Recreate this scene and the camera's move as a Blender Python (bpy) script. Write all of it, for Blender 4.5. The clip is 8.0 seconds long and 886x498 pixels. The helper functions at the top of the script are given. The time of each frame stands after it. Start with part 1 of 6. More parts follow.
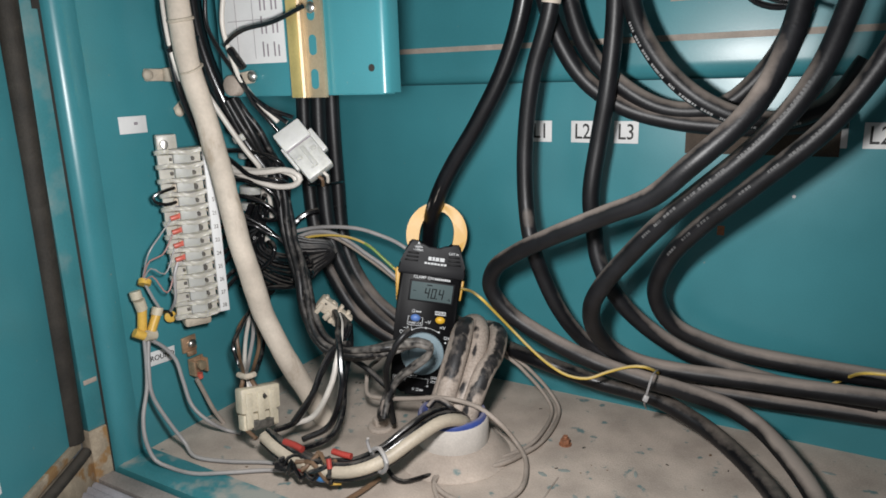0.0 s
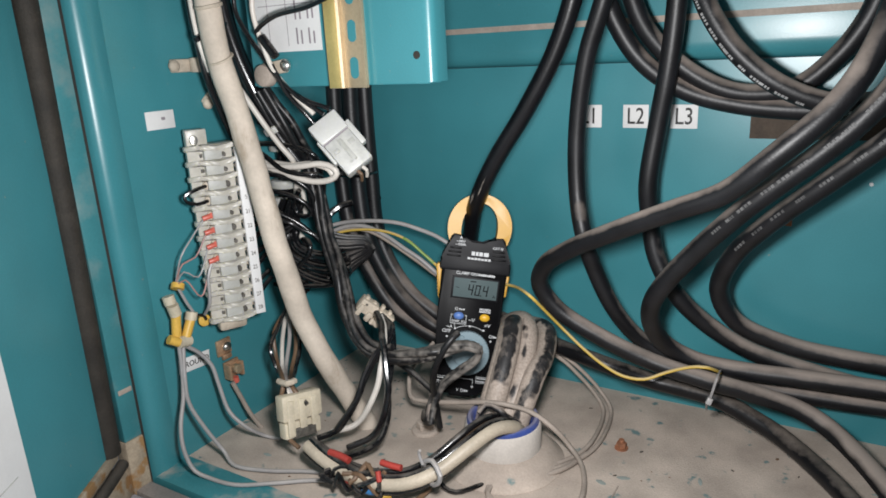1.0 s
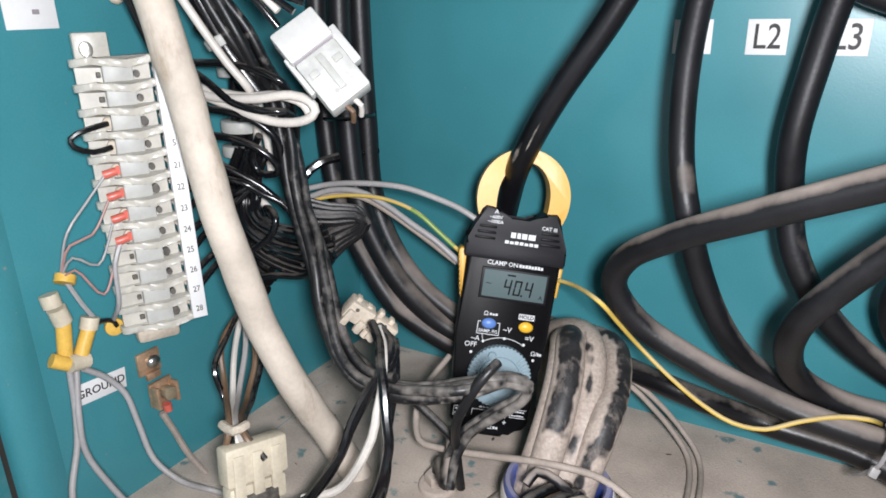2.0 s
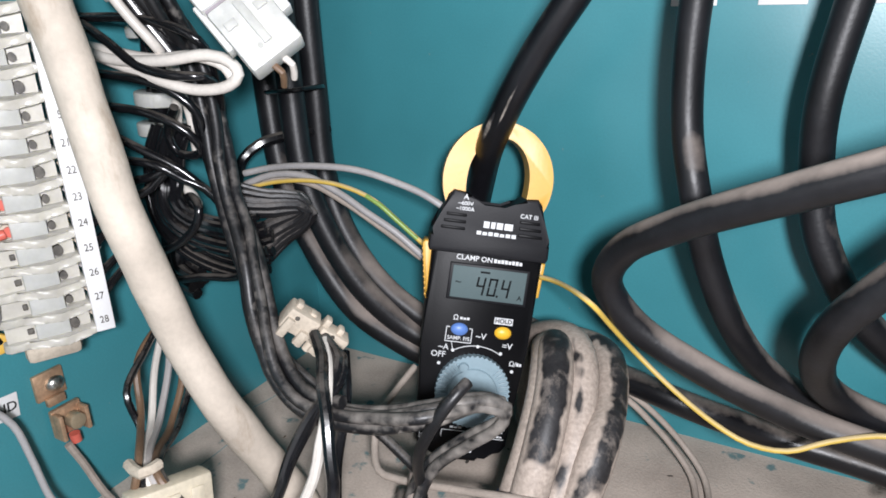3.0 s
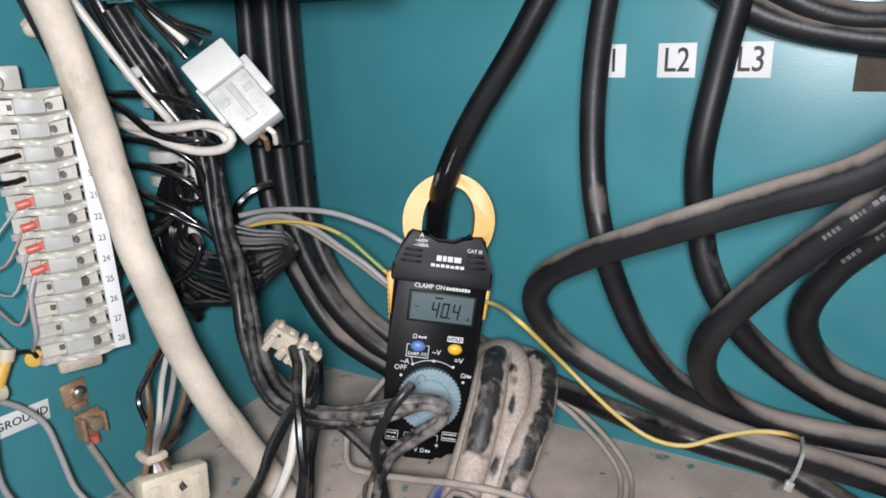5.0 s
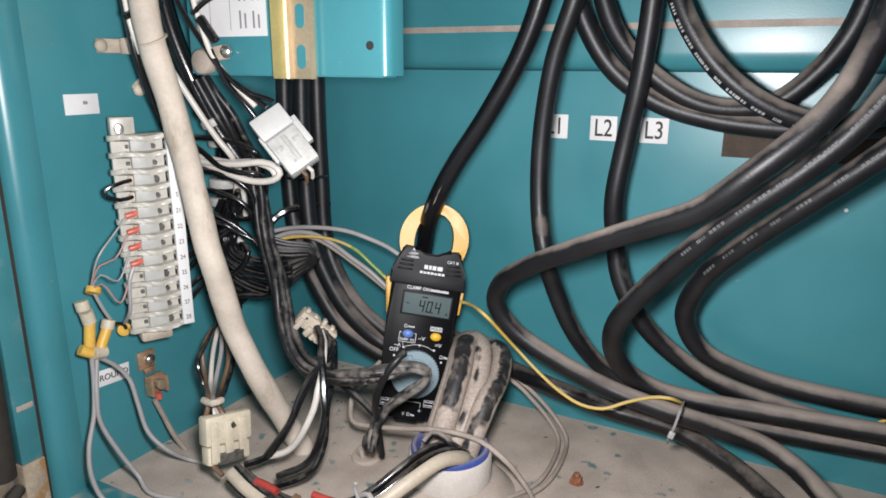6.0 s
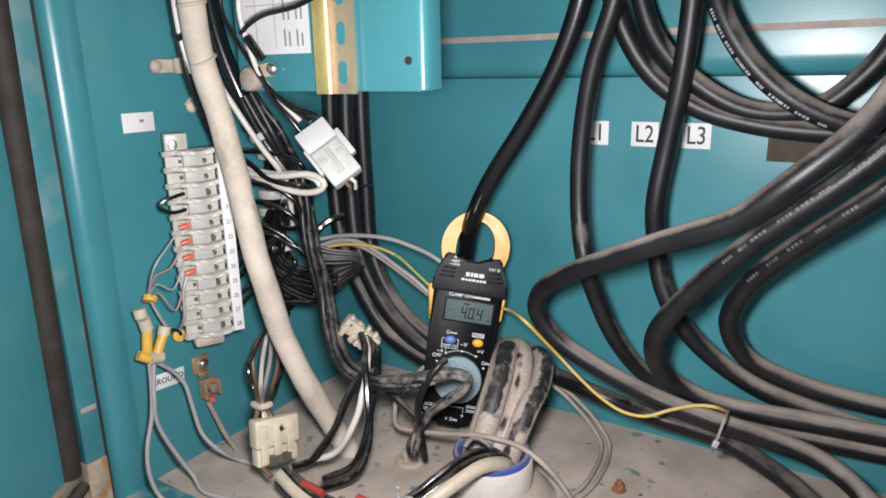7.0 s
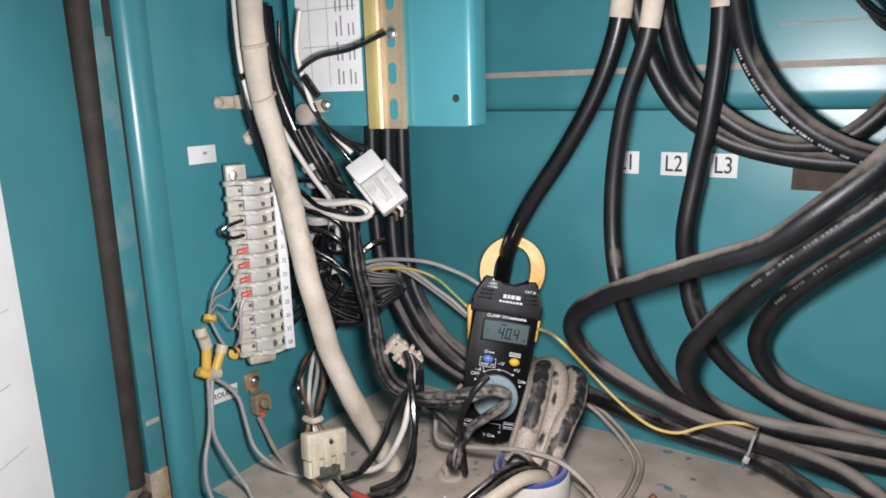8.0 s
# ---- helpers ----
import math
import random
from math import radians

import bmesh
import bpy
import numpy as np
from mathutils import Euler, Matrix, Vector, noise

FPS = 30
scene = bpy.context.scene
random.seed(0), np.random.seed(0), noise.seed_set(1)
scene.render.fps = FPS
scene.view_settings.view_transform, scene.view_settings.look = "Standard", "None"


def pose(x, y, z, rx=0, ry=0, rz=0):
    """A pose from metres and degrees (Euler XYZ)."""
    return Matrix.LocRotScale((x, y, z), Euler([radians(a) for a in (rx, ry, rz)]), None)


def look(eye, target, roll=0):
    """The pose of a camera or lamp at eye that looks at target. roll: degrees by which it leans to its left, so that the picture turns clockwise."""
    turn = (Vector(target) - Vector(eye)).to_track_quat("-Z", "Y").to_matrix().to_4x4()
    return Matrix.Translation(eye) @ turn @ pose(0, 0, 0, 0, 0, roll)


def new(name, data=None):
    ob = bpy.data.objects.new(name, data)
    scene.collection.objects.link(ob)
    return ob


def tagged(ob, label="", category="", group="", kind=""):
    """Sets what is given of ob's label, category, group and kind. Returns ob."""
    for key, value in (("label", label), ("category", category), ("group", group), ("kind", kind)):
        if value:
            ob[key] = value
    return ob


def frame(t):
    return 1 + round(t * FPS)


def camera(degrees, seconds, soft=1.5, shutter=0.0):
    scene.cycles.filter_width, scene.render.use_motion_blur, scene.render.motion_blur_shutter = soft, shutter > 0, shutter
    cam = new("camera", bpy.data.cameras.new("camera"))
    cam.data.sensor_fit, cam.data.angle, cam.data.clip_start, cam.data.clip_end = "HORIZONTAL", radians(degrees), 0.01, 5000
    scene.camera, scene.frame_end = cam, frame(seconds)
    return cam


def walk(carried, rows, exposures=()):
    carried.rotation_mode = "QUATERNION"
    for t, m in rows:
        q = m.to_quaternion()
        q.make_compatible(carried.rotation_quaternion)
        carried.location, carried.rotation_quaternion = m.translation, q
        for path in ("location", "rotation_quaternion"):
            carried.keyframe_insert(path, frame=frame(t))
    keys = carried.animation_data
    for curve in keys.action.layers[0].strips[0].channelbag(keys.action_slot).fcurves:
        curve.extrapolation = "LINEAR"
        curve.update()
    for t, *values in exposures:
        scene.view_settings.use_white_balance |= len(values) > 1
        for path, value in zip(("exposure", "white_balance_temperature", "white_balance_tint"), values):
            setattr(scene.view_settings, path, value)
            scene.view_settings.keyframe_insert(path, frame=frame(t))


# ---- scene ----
cam = camera(66.22, 8.0, soft=1.7)
ROWS = [
    (0, 0.4433, -0.5327, 0.2744, 75.920, 1.580, 29.826),
    (0.5, 0.4297, -0.5256, 0.2842, 74.029, 2.754, 31.428),
    (1, 0.4052, -0.5171, 0.2843, 73.713, 2.745, 30.494),
    (1.2, 0.3837, -0.4954, 0.2739, 73.617, 2.630, 31.939),
    (2.3, 0.2907, -0.3605, 0.2406, 69.570, 0.800, 29.649),
    (2.5, 0.2887, -0.3495, 0.2334, 69.661, 1.174, 29.257),
    (3, 0.2838, -0.3352, 0.2288, 69.495, 1.402, 28.291),
    (3.5, 0.2847, -0.3330, 0.2296, 69.363, 1.350, 28.135),
    (4, 0.2950, -0.3397, 0.2329, 70.501, 1.558, 28.450),
    (4.5, 0.3063, -0.3512, 0.2381, 70.809, 1.661, 28.725),
    (4.7, 0.3168, -0.3565, 0.2400, 71.332, 2.113, 28.830),
    (5.8, 0.3828, -0.4595, 0.2720, 74.584, 0.336, 28.065),
    (6, 0.3928, -0.4826, 0.2719, 74.931, -0.338, 27.952),
    (6.5, 0.4023, -0.5093, 0.2842, 76.574, 0.189, 30.120),
    (7, 0.4014, -0.4839, 0.2787, 74.990, 1.147, 31.979),
    (7.5, 0.4006, -0.4909, 0.2803, 75.066, 1.891, 32.909),
    (8, 0.4014, -0.5160, 0.2869, 76.921, 1.407, 33.347),
]
walk(cam, [(t, pose(x, y, z, rx, ry, rz)) for t, x, y, z, rx, ry, rz in ROWS],
     [(0.0, -0.40, 6550, 10), (1.2, -0.26, 6450, 10), (2.3, 0.26, 6250, 13), (3.4, 0.24, 6250, 13), (4.7, 0.03, 6250, 13), (5.8, -0.07, 6500, 13), (7.0, -0.06, 6500, 14), (8.0, -0.14, 6500, 14)])

# ---- light: the camera's own torch and faint daylight from the open front ----
world = bpy.data.worlds.new("world")
scene.world = world
world.use_nodes = True
back = world.node_tree.nodes["Background"]
back.inputs["Color"].default_value = (0.80, 0.90, 1.0, 1)
back.inputs["Strength"].default_value = 0.100
lamp = bpy.data.lights.new("torch", "AREA")
lamp.shape, lamp.size = "DISK", 0.040
lamp.energy = 2.50
lamp.color = (0.99, 0.985, 0.985)
torch = new("torch", lamp)
torch.matrix_basis = look((0.348, -0.412, 0.266), (0.160, -0.075, 0.140))


# ---- helpers ----
def link(nt, a, b):
    nt.links.new(a, b)


def surface(name, base, rough=0.5, metal=0.0, var=0.18, coarse=45.0, fine=600.0, bump=0.15, dust=0.0,
            dust_color=(0.40, 0.35, 0.30), dust_low=0.25, dust_width=0.6, dust_up=0.7, dust_noise=0.8, dust_scale=38.0, dust_stretch=1.0, dust_rough=0.62, trans=0.0, spec=0.5, speck=None, coat=0.0, sss=0.0, rim=None):
    """A procedural material: base colour varied at two scales, fine relief, and dust that lies on upward faces."""
    m = bpy.data.materials.new(name)
    m.use_nodes = True
    nt = m.node_tree
    b = nt.nodes["Principled BSDF"]
    geo = nt.nodes.new("ShaderNodeNewGeometry")
    n1 = nt.nodes.new("ShaderNodeTexNoise")
    n1.inputs["Scale"].default_value, n1.inputs["Detail"].default_value = coarse, 5.0
    n2 = nt.nodes.new("ShaderNodeTexNoise")
    n2.inputs["Scale"].default_value, n2.inputs["Detail"].default_value = fine, 3.0
    link(nt, geo.outputs["Position"], n1.inputs["Vector"])
    link(nt, geo.outputs["Position"], n2.inputs["Vector"])
    ramp = nt.nodes.new("ShaderNodeMapRange")
    ramp.inputs["From Min"].default_value, ramp.inputs["From Max"].default_value = 0.3, 0.7
    ramp.inputs["To Min"].default_value, ramp.inputs["To Max"].default_value = 1 - var, 1 + var
    link(nt, n1.outputs["Fac"], ramp.inputs["Value"])
    ramp2 = nt.nodes.new("ShaderNodeMapRange")
    ramp2.inputs["From Min"].default_value, ramp2.inputs["From Max"].default_value = 0.3, 0.7
    ramp2.inputs["To Min"].default_value, ramp2.inputs["To Max"].default_value = 1 - var * 0.4, 1 + var * 0.4
    link(nt, n2.outputs["Fac"], ramp2.inputs["Value"])
    mul = nt.nodes.new("ShaderNodeMath")
    mul.operation = "MULTIPLY"
    link(nt, ramp.outputs["Result"], mul.inputs[0])
    link(nt, ramp2.outputs["Result"], mul.inputs[1])
    scl = nt.nodes.new("ShaderNodeVectorMath")
    scl.operation = "SCALE"
    scl.inputs[0].default_value = base
    link(nt, mul.outputs[0], scl.inputs["Scale"])
    color = scl.outputs["Vector"]
    rough_out = None
    if speck:
        sp = nt.nodes.new("ShaderNodeTexNoise")
        sp.inputs["Scale"].default_value, sp.inputs["Detail"].default_value = speck[0], 4.0
        link(nt, geo.outputs["Position"], sp.inputs["Vector"])
        sr = nt.nodes.new("ShaderNodeMapRange")
        sr.inputs["From Min"].default_value, sr.inputs["From Max"].default_value = speck[1], speck[1] + 0.06
        link(nt, sp.outputs["Fac"], sr.inputs["Value"])
        sm = nt.nodes.new("ShaderNodeMix")
        sm.data_type = "RGBA"
        link(nt, sr.outputs["Result"], sm.inputs["Factor"])
        link(nt, color, sm.inputs[6])
        sm.inputs[7].default_value = (*speck[2], 1)
        color = sm.outputs[2]
    if dust > 0:
        sep = nt.nodes.new("ShaderNodeSeparateXYZ")
        link(nt, geo.outputs["Normal"], sep.inputs[0])
        n3 = nt.nodes.new("ShaderNodeTexNoise")
        n3.inputs["Scale"].default_value, n3.inputs["Detail"].default_value = dust_scale, 6.0
        n3.inputs["Roughness"].default_value = dust_rough
        st = nt.nodes.new("ShaderNodeVectorMath")
        st.operation = "MULTIPLY"
        st.inputs[1].default_value = (1.0, 1.0, dust_stretch)
        link(nt, geo.outputs["Position"], st.inputs[0])
        link(nt, st.outputs["Vector"], n3.inputs["Vector"])
        patch = nt.nodes.new("ShaderNodeMath")
        patch.operation = "MULTIPLY_ADD"
        link(nt, n3.outputs["Fac"], patch.inputs[0])
        patch.inputs[1].default_value, patch.inputs[2].default_value = dust_noise, -0.5 * dust_noise
        add = nt.nodes.new("ShaderNodeMath")
        add.operation = "MULTIPLY_ADD"
        link(nt, sep.outputs["Z"], add.inputs[0])
        add.inputs[1].default_value = dust_up
        link(nt, patch.outputs[0], add.inputs[2])
        dr = nt.nodes.new("ShaderNodeMapRange")
        dr.inputs["From Min"].default_value, dr.inputs["From Max"].default_value = dust_low, dust_low + dust_width
        dr.inputs["To Max"].default_value = dust
        link(nt, add.outputs[0], dr.inputs["Value"])
        dm = nt.nodes.new("ShaderNodeMix")
        dm.data_type = "RGBA"
        link(nt, dr.outputs["Result"], dm.inputs["Factor"])
        link(nt, color, dm.inputs[6])
        dm.inputs[7].default_value = (*dust_color, 1)
        color = dm.outputs[2]
        rm = nt.nodes.new("ShaderNodeMapRange")
        rm.inputs["To Min"].default_value, rm.inputs["To Max"].default_value = rough, 0.9
        link(nt, dr.outputs["Result"], rm.inputs["Value"])
        rough_out = rm.outputs["Result"]
    if rim:
        # a worn patch fades raggedly into its surround at the rim
        worn = nt.nodes.new("ShaderNodeAttribute")
        worn.attribute_name = "wear"
        rn = nt.nodes.new("ShaderNodeTexNoise")
        rn.inputs["Scale"].default_value, rn.inputs["Detail"].default_value = 150.0, 6.0
        link(nt, geo.outputs["Position"], rn.inputs["Vector"])
        ra = nt.nodes.new("ShaderNodeMath")
        ra.operation = "MULTIPLY_ADD"
        link(nt, rn.outputs["Fac"], ra.inputs[0])
        ra.inputs[1].default_value = 1.8
        link(nt, worn.outputs["Fac"], ra.inputs[2])
        rr = nt.nodes.new("ShaderNodeMapRange")
        rr.inputs["From Min"].default_value, rr.inputs["From Max"].default_value = 1.14, 1.60
        link(nt, ra.outputs[0], rr.inputs["Value"])
        rx = nt.nodes.new("ShaderNodeMix")
        rx.data_type = "RGBA"
        link(nt, rr.outputs["Result"], rx.inputs["Factor"])
        rs = nt.nodes.new("ShaderNodeVectorMath")
        rs.operation = "SCALE"
        rs.inputs[0].default_value = rim
        link(nt, ramp2.outputs["Result"], rs.inputs["Scale"])
        link(nt, rs.outputs["Vector"], rx.inputs[6])
        link(nt, color, rx.inputs[7])
        color = rx.outputs[2]
    link(nt, color, b.inputs["Base Color"])
    if rough_out is None:
        rm = nt.nodes.new("ShaderNodeMapRange")
        rm.inputs["To Min"].default_value, rm.inputs["To Max"].default_value = max(0.02, rough - 0.08), min(1.0, rough + 0.08)
        link(nt, n1.outputs["Fac"], rm.inputs["Value"])
        rough_out = rm.outputs["Result"]
    link(nt, rough_out, b.inputs["Roughness"])
    b.inputs["Metallic"].default_value = metal
    b.inputs["Specular IOR Level"].default_value = spec
    b.inputs["Transmission Weight"].default_value = trans
    b.inputs["Coat Weight"].default_value = coat
    if sss:
        b.inputs["Subsurface Weight"].default_value = sss
        b.inputs["Subsurface Radius"].default_value = (0.004, 0.004, 0.003)
    bp = nt.nodes.new("ShaderNodeBump")
    bp.inputs["Strength"].default_value, bp.inputs["Distance"].default_value = bump, 0.0008
    link(nt, n2.outputs["Fac"], bp.inputs["Height"])
    link(nt, bp.outputs["Normal"], b.inputs["Normal"])
    return m


TEAL = surface("teal_paint", (0.043, 0.206, 0.238), rough=0.32, var=0.11, coarse=11, fine=900, bump=0.03, spec=0.5, speck=(260, 0.72, (0.20, 0.24, 0.22)))
TEAL_DUSTY = surface("teal_paint_dusty", (0.040, 0.190, 0.215), rough=0.4, var=0.12, coarse=22, bump=0.05, dust=0.6, dust_low=-0.1, dust_noise=1.2)
TEAL_WORN = surface("teal_paint_worn", (0.043, 0.200, 0.225), rough=0.42, var=0.14, coarse=26, bump=0.08, dust=0.75, dust_low=0.66, dust_width=0.22, dust_noise=1.6, dust_scale=26.0)
FLOOR = surface("dusty_floor", (0.43, 0.36, 0.305), rough=0.85, var=0.2, coarse=30, fine=700, bump=0.4, speck=(75, 0.632, (0.13, 0.20, 0.20)))
TAN = surface("tan_dust", (0.34, 0.275, 0.20), rough=0.85, var=0.3, coarse=60, bump=0.4, speck=(55, 0.56, (0.30, 0.17, 0.07)))
MAT = surface("ribbed_mat", (0.30, 0.29, 0.31), rough=0.7, var=0.2, coarse=40, bump=0.2)
GROUND = surface("dirty_concrete", (0.30, 0.27, 0.25), rough=0.9, var=0.3, coarse=18, bump=0.5)
RUBBER = surface("black_rubber", (0.0050, 0.0050, 0.0064), rough=0.34, spec=0.42, var=0.3, coarse=60, bump=0.08, dust=0.50, dust_low=0.34, dust_width=0.55, dust_noise=1.7, dust_scale=30.0, dust_rough=0.7, dust_color=(0.30, 0.25, 0.21))
RUBBER_DUSTY = surface("dusty_rubber", (0.0070, 0.0070, 0.0085), rough=0.44, spec=0.42, var=0.4, coarse=60, bump=0.12, dust=0.76, dust_low=0.20, dust_width=0.36, dust_up=0.66, dust_noise=0.85, dust_scale=24.0, dust_rough=0.58, dust_color=(0.36, 0.30, 0.26))
BARE = surface("rubbed_rubber", (0.020, 0.019, 0.020), rough=0.5, spec=0.35, var=0.5, coarse=120, bump=0.15, dust=0.62, dust_up=0.0, dust_low=0.05, dust_width=0.55, dust_noise=2.4, dust_scale=110.0, dust_stretch=0.35, dust_rough=0.7, dust_color=(0.30, 0.255, 0.22), rim=(0.36, 0.30, 0.255))
SCUFF = surface("scuffed_rubber", (0.13, 0.115, 0.10), rough=0.7, var=0.5, coarse=200, bump=0.3, rim=(0.006, 0.006, 0.007))
WIRE_BLACK = surface("black_wire", (0.0050, 0.0050, 0.0060), rough=0.21, spec=0.60, var=0.25, bump=0.04, dust=0.45, dust_low=0.42, dust_width=0.60, dust_noise=1.6, dust_scale=60.0, dust_color=(0.30, 0.265, 0.23))
WIRE_SOILED = surface("soiled_black_wire", (0.0075, 0.0075, 0.0085), rough=0.42, spec=0.45, var=0.4, bump=0.1, dust=0.34, dust_low=0.18, dust_width=0.45, dust_up=0.50, dust_noise=1.9, dust_scale=60.0, dust_rough=0.72, dust_color=(0.32, 0.285, 0.255))
LOOM_WORN = surface("caked_black_wire", (0.0075, 0.0075, 0.0085), rough=0.42, spec=0.45, var=0.4, bump=0.1, dust=0.34, dust_low=0.18, dust_width=0.45, dust_up=0.50, dust_noise=1.9, dust_scale=60.0, dust_rough=0.72, dust_color=(0.32, 0.285, 0.255), rim=(0.22, 0.20, 0.18))
WIRE_WHITE = surface("white_wire", (0.58, 0.54, 0.49), rough=0.4, var=0.14, bump=0.08)
WIRE_CREAM = surface("cream_wire", (0.42, 0.36, 0.28), rough=0.5, var=0.2, bump=0.1)
WIRE_GREY = surface("grey_wire", (0.30, 0.29, 0.29), rough=0.42, var=0.15, bump=0.08, dust=0.4, dust_low=0.1)
WIRE_DUSTY = surface("dusty_grey_wire", (0.32, 0.27, 0.23), rough=0.7, var=0.22, bump=0.2)
WIRE_YELLOW = surface("yellow_wire", (0.58, 0.40, 0.075), rough=0.4, var=0.15, bump=0.05, dust=0.5, dust_low=0.05)
WIRE_GREEN = surface("green_wire", (0.20, 0.30, 0.065), rough=0.4, var=0.12, bump=0.05)
WIRE_RED = surface("red_wire", (0.34, 0.042, 0.032), rough=0.45, var=0.2, bump=0.08)
WIRE_PINK = surface("faded_red_wire", (0.36, 0.20, 0.18), rough=0.5, var=0.2, bump=0.08)
WIRE_BROWN = surface("brown_wire", (0.14, 0.085, 0.05), rough=0.45, var=0.2, bump=0.1)
CONDUIT = surface("cream_sleeve", (0.50, 0.435, 0.365), rough=0.7, var=0.12, coarse=55, fine=380, bump=0.25, spec=0.25, dust=0.62, dust_color=(0.25, 0.185, 0.125), dust_up=0.0, dust_low=0.12, dust_width=0.42, dust_noise=2.6, dust_scale=62.0, dust_stretch=0.32, dust_rough=0.68)
NYLON = surface("white_nylon", (0.53, 0.53, 0.51), rough=0.35, var=0.08, bump=0.06, sss=0.25)
NYLON_MILKY = surface("milky_nylon", (0.50, 0.50, 0.475), rough=0.4, var=0.12, coarse=160, bump=0.08, sss=0.4)
NYLON_BEIGE = surface("aged_nylon", (0.52, 0.46, 0.35), rough=0.5, var=0.18, bump=0.2, sss=0.15)
NYLON_DIRTY = surface("dusty_nylon", (0.46, 0.395, 0.315), rough=0.65, var=0.25, bump=0.3)
CLEAR = surface("cloudy_polycarbonate", (0.47, 0.45, 0.40), rough=0.35, var=0.10, coarse=120, bump=0.08, sss=0.7)
CELL = surface("terminal_cell", (0.43, 0.43, 0.405), rough=0.45, var=0.08, coarse=120, bump=0.06, sss=0.6, spec=0.3)
WELL = surface("terminal_well", (0.075, 0.068, 0.058), rough=0.6, var=0.4, coarse=300, bump=0.2)
PAPER = surface("paper_label", (0.66, 0.655, 0.65), rough=0.6, var=0.04, bump=0.05)
INK = surface("black_ink", (0.015, 0.015, 0.015), rough=0.6, var=0.1, bump=0.02)
INK_GREY = surface("faded_ink", (0.25, 0.22, 0.24), rough=0.6, var=0.1, bump=0.02)
PRINT = surface("white_print", (0.58, 0.59, 0.60), rough=0.5, var=0.05, bump=0.02)
STEEL = surface("zinc_steel", (0.62, 0.60, 0.56), rough=0.32, metal=1.0, var=0.15, bump=0.15)
RUST = surface("rusty_steel", (0.30, 0.13, 0.07), rough=0.75, metal=0.25, var=0.35, coarse=140, bump=0.4)
COPPER = surface("dull_copper", (0.46, 0.30, 0.19), rough=0.5, metal=0.55, var=0.3, coarse=120, bump=0.3)
GOLD = surface("yellow_chromate", (0.74, 0.56, 0.22), rough=0.34, metal=0.65, var=0.12, bump=0.06)
GOLD_DULL = surface("dull_chromate", (0.46, 0.37, 0.25), rough=0.48, metal=0.6, var=0.15, bump=0.1)
GASKET = surface("gasket_rubber", (0.0225, 0.0180, 0.0135), rough=0.75, var=0.35, coarse=70, bump=0.4, dust=0.10, dust_low=0.1, dust_noise=1.6)
# near-black that puts the shade inside gaps and holes into the colour
DARK = surface("void_shade", (0.02, 0.017, 0.014), rough=0.8, var=0.2, bump=0.1)
FOAM = surface("dark_brown_foam", (0.060, 0.045, 0.034), rough=0.9, var=0.25, coarse=90, bump=0.4)
CASE = surface("meter_case_black", (0.0040, 0.0040, 0.0048), rough=0.42, var=0.1, bump=0.06, fine=1500, spec=0.14)
CASE_GREY = surface("meter_head_grey", (0.0085, 0.0085, 0.0105), rough=0.5, var=0.1, bump=0.08, fine=1500, spec=0.25)
JAW = surface("meter_jaw_yellow", (0.60, 0.33, 0.045), rough=0.42, var=0.06, bump=0.06, sss=0.05)
LCD = surface("lcd_glass", (0.088, 0.120, 0.124), rough=0.5, var=0.04, bump=0.01, spec=0.08)
LCD_INK = surface("lcd_segment", (0.005, 0.006, 0.007), rough=0.5, var=0.05, bump=0.01, spec=0.08)
DIAL = surface("dial_grey_blue", (0.22, 0.30, 0.34), rough=0.4, var=0.08, bump=0.08)
BTN_BLUE = surface("button_blue", (0.10, 0.20, 0.50), rough=0.4, var=0.08, bump=0.05)
BTN_YELLOW = surface("button_yellow", (0.78, 0.44, 0.03), rough=0.4, var=0.08, bump=0.05)
PIPE_BLUE = surface("blue_rim", (0.035, 0.065, 0.25), rough=0.4, var=0.2, bump=0.1, dust=0.4, dust_low=0.2, dust_noise=1.4)
PIPE_WHITE = surface("dusty_white_pipe", (0.50, 0.46, 0.42), rough=0.7, var=0.14, bump=0.25)
TAPE_BLUE = surface("blue_tape", (0.04, 0.16, 0.36), rough=0.4, var=0.15, bump=0.1)
LUG_YELLOW = surface("lug_yellow", (0.62, 0.38, 0.07), rough=0.4, var=0.18, bump=0.1)
LUG_RED = surface("lug_red", (0.56, 0.12, 0.085), rough=0.38, var=0.12, bump=0.08)
PRINT_FAINT = surface("faint_print", (0.085, 0.085, 0.085), rough=0.6, var=0.5, coarse=200, bump=0.05)
PRINT_WORN = surface("worn_print", (0.34, 0.34, 0.34), rough=0.6, var=0.3, bump=0.05)


def finish(name, bm, material, parent=None, label="", smooth=True):
    me = bpy.data.meshes.new(name)
    bmesh.ops.recalc_face_normals(bm, faces=bm.faces)
    bm.to_mesh(me)
    bm.free()
    me.materials.append(material)
    if smooth:
        me.set_sharp_from_angle(angle=radians(38))
        me.polygons.foreach_set("use_smooth", [True] * len(me.polygons))
    ob = new(name, me)
    if parent:
        ob.parent = parent
    if label:
        tagged(ob, label)
    return ob


def part(name, bm, material, parent, label=""):
    return finish(name, bm, material, parent, label)


def thing(name, label, category, m=None, group="", kind=""):
    e = new(name)
    e.empty_display_size = 0.01
    if m is not None:
        e.matrix_basis = m
    return tagged(e, label, category, group, kind)


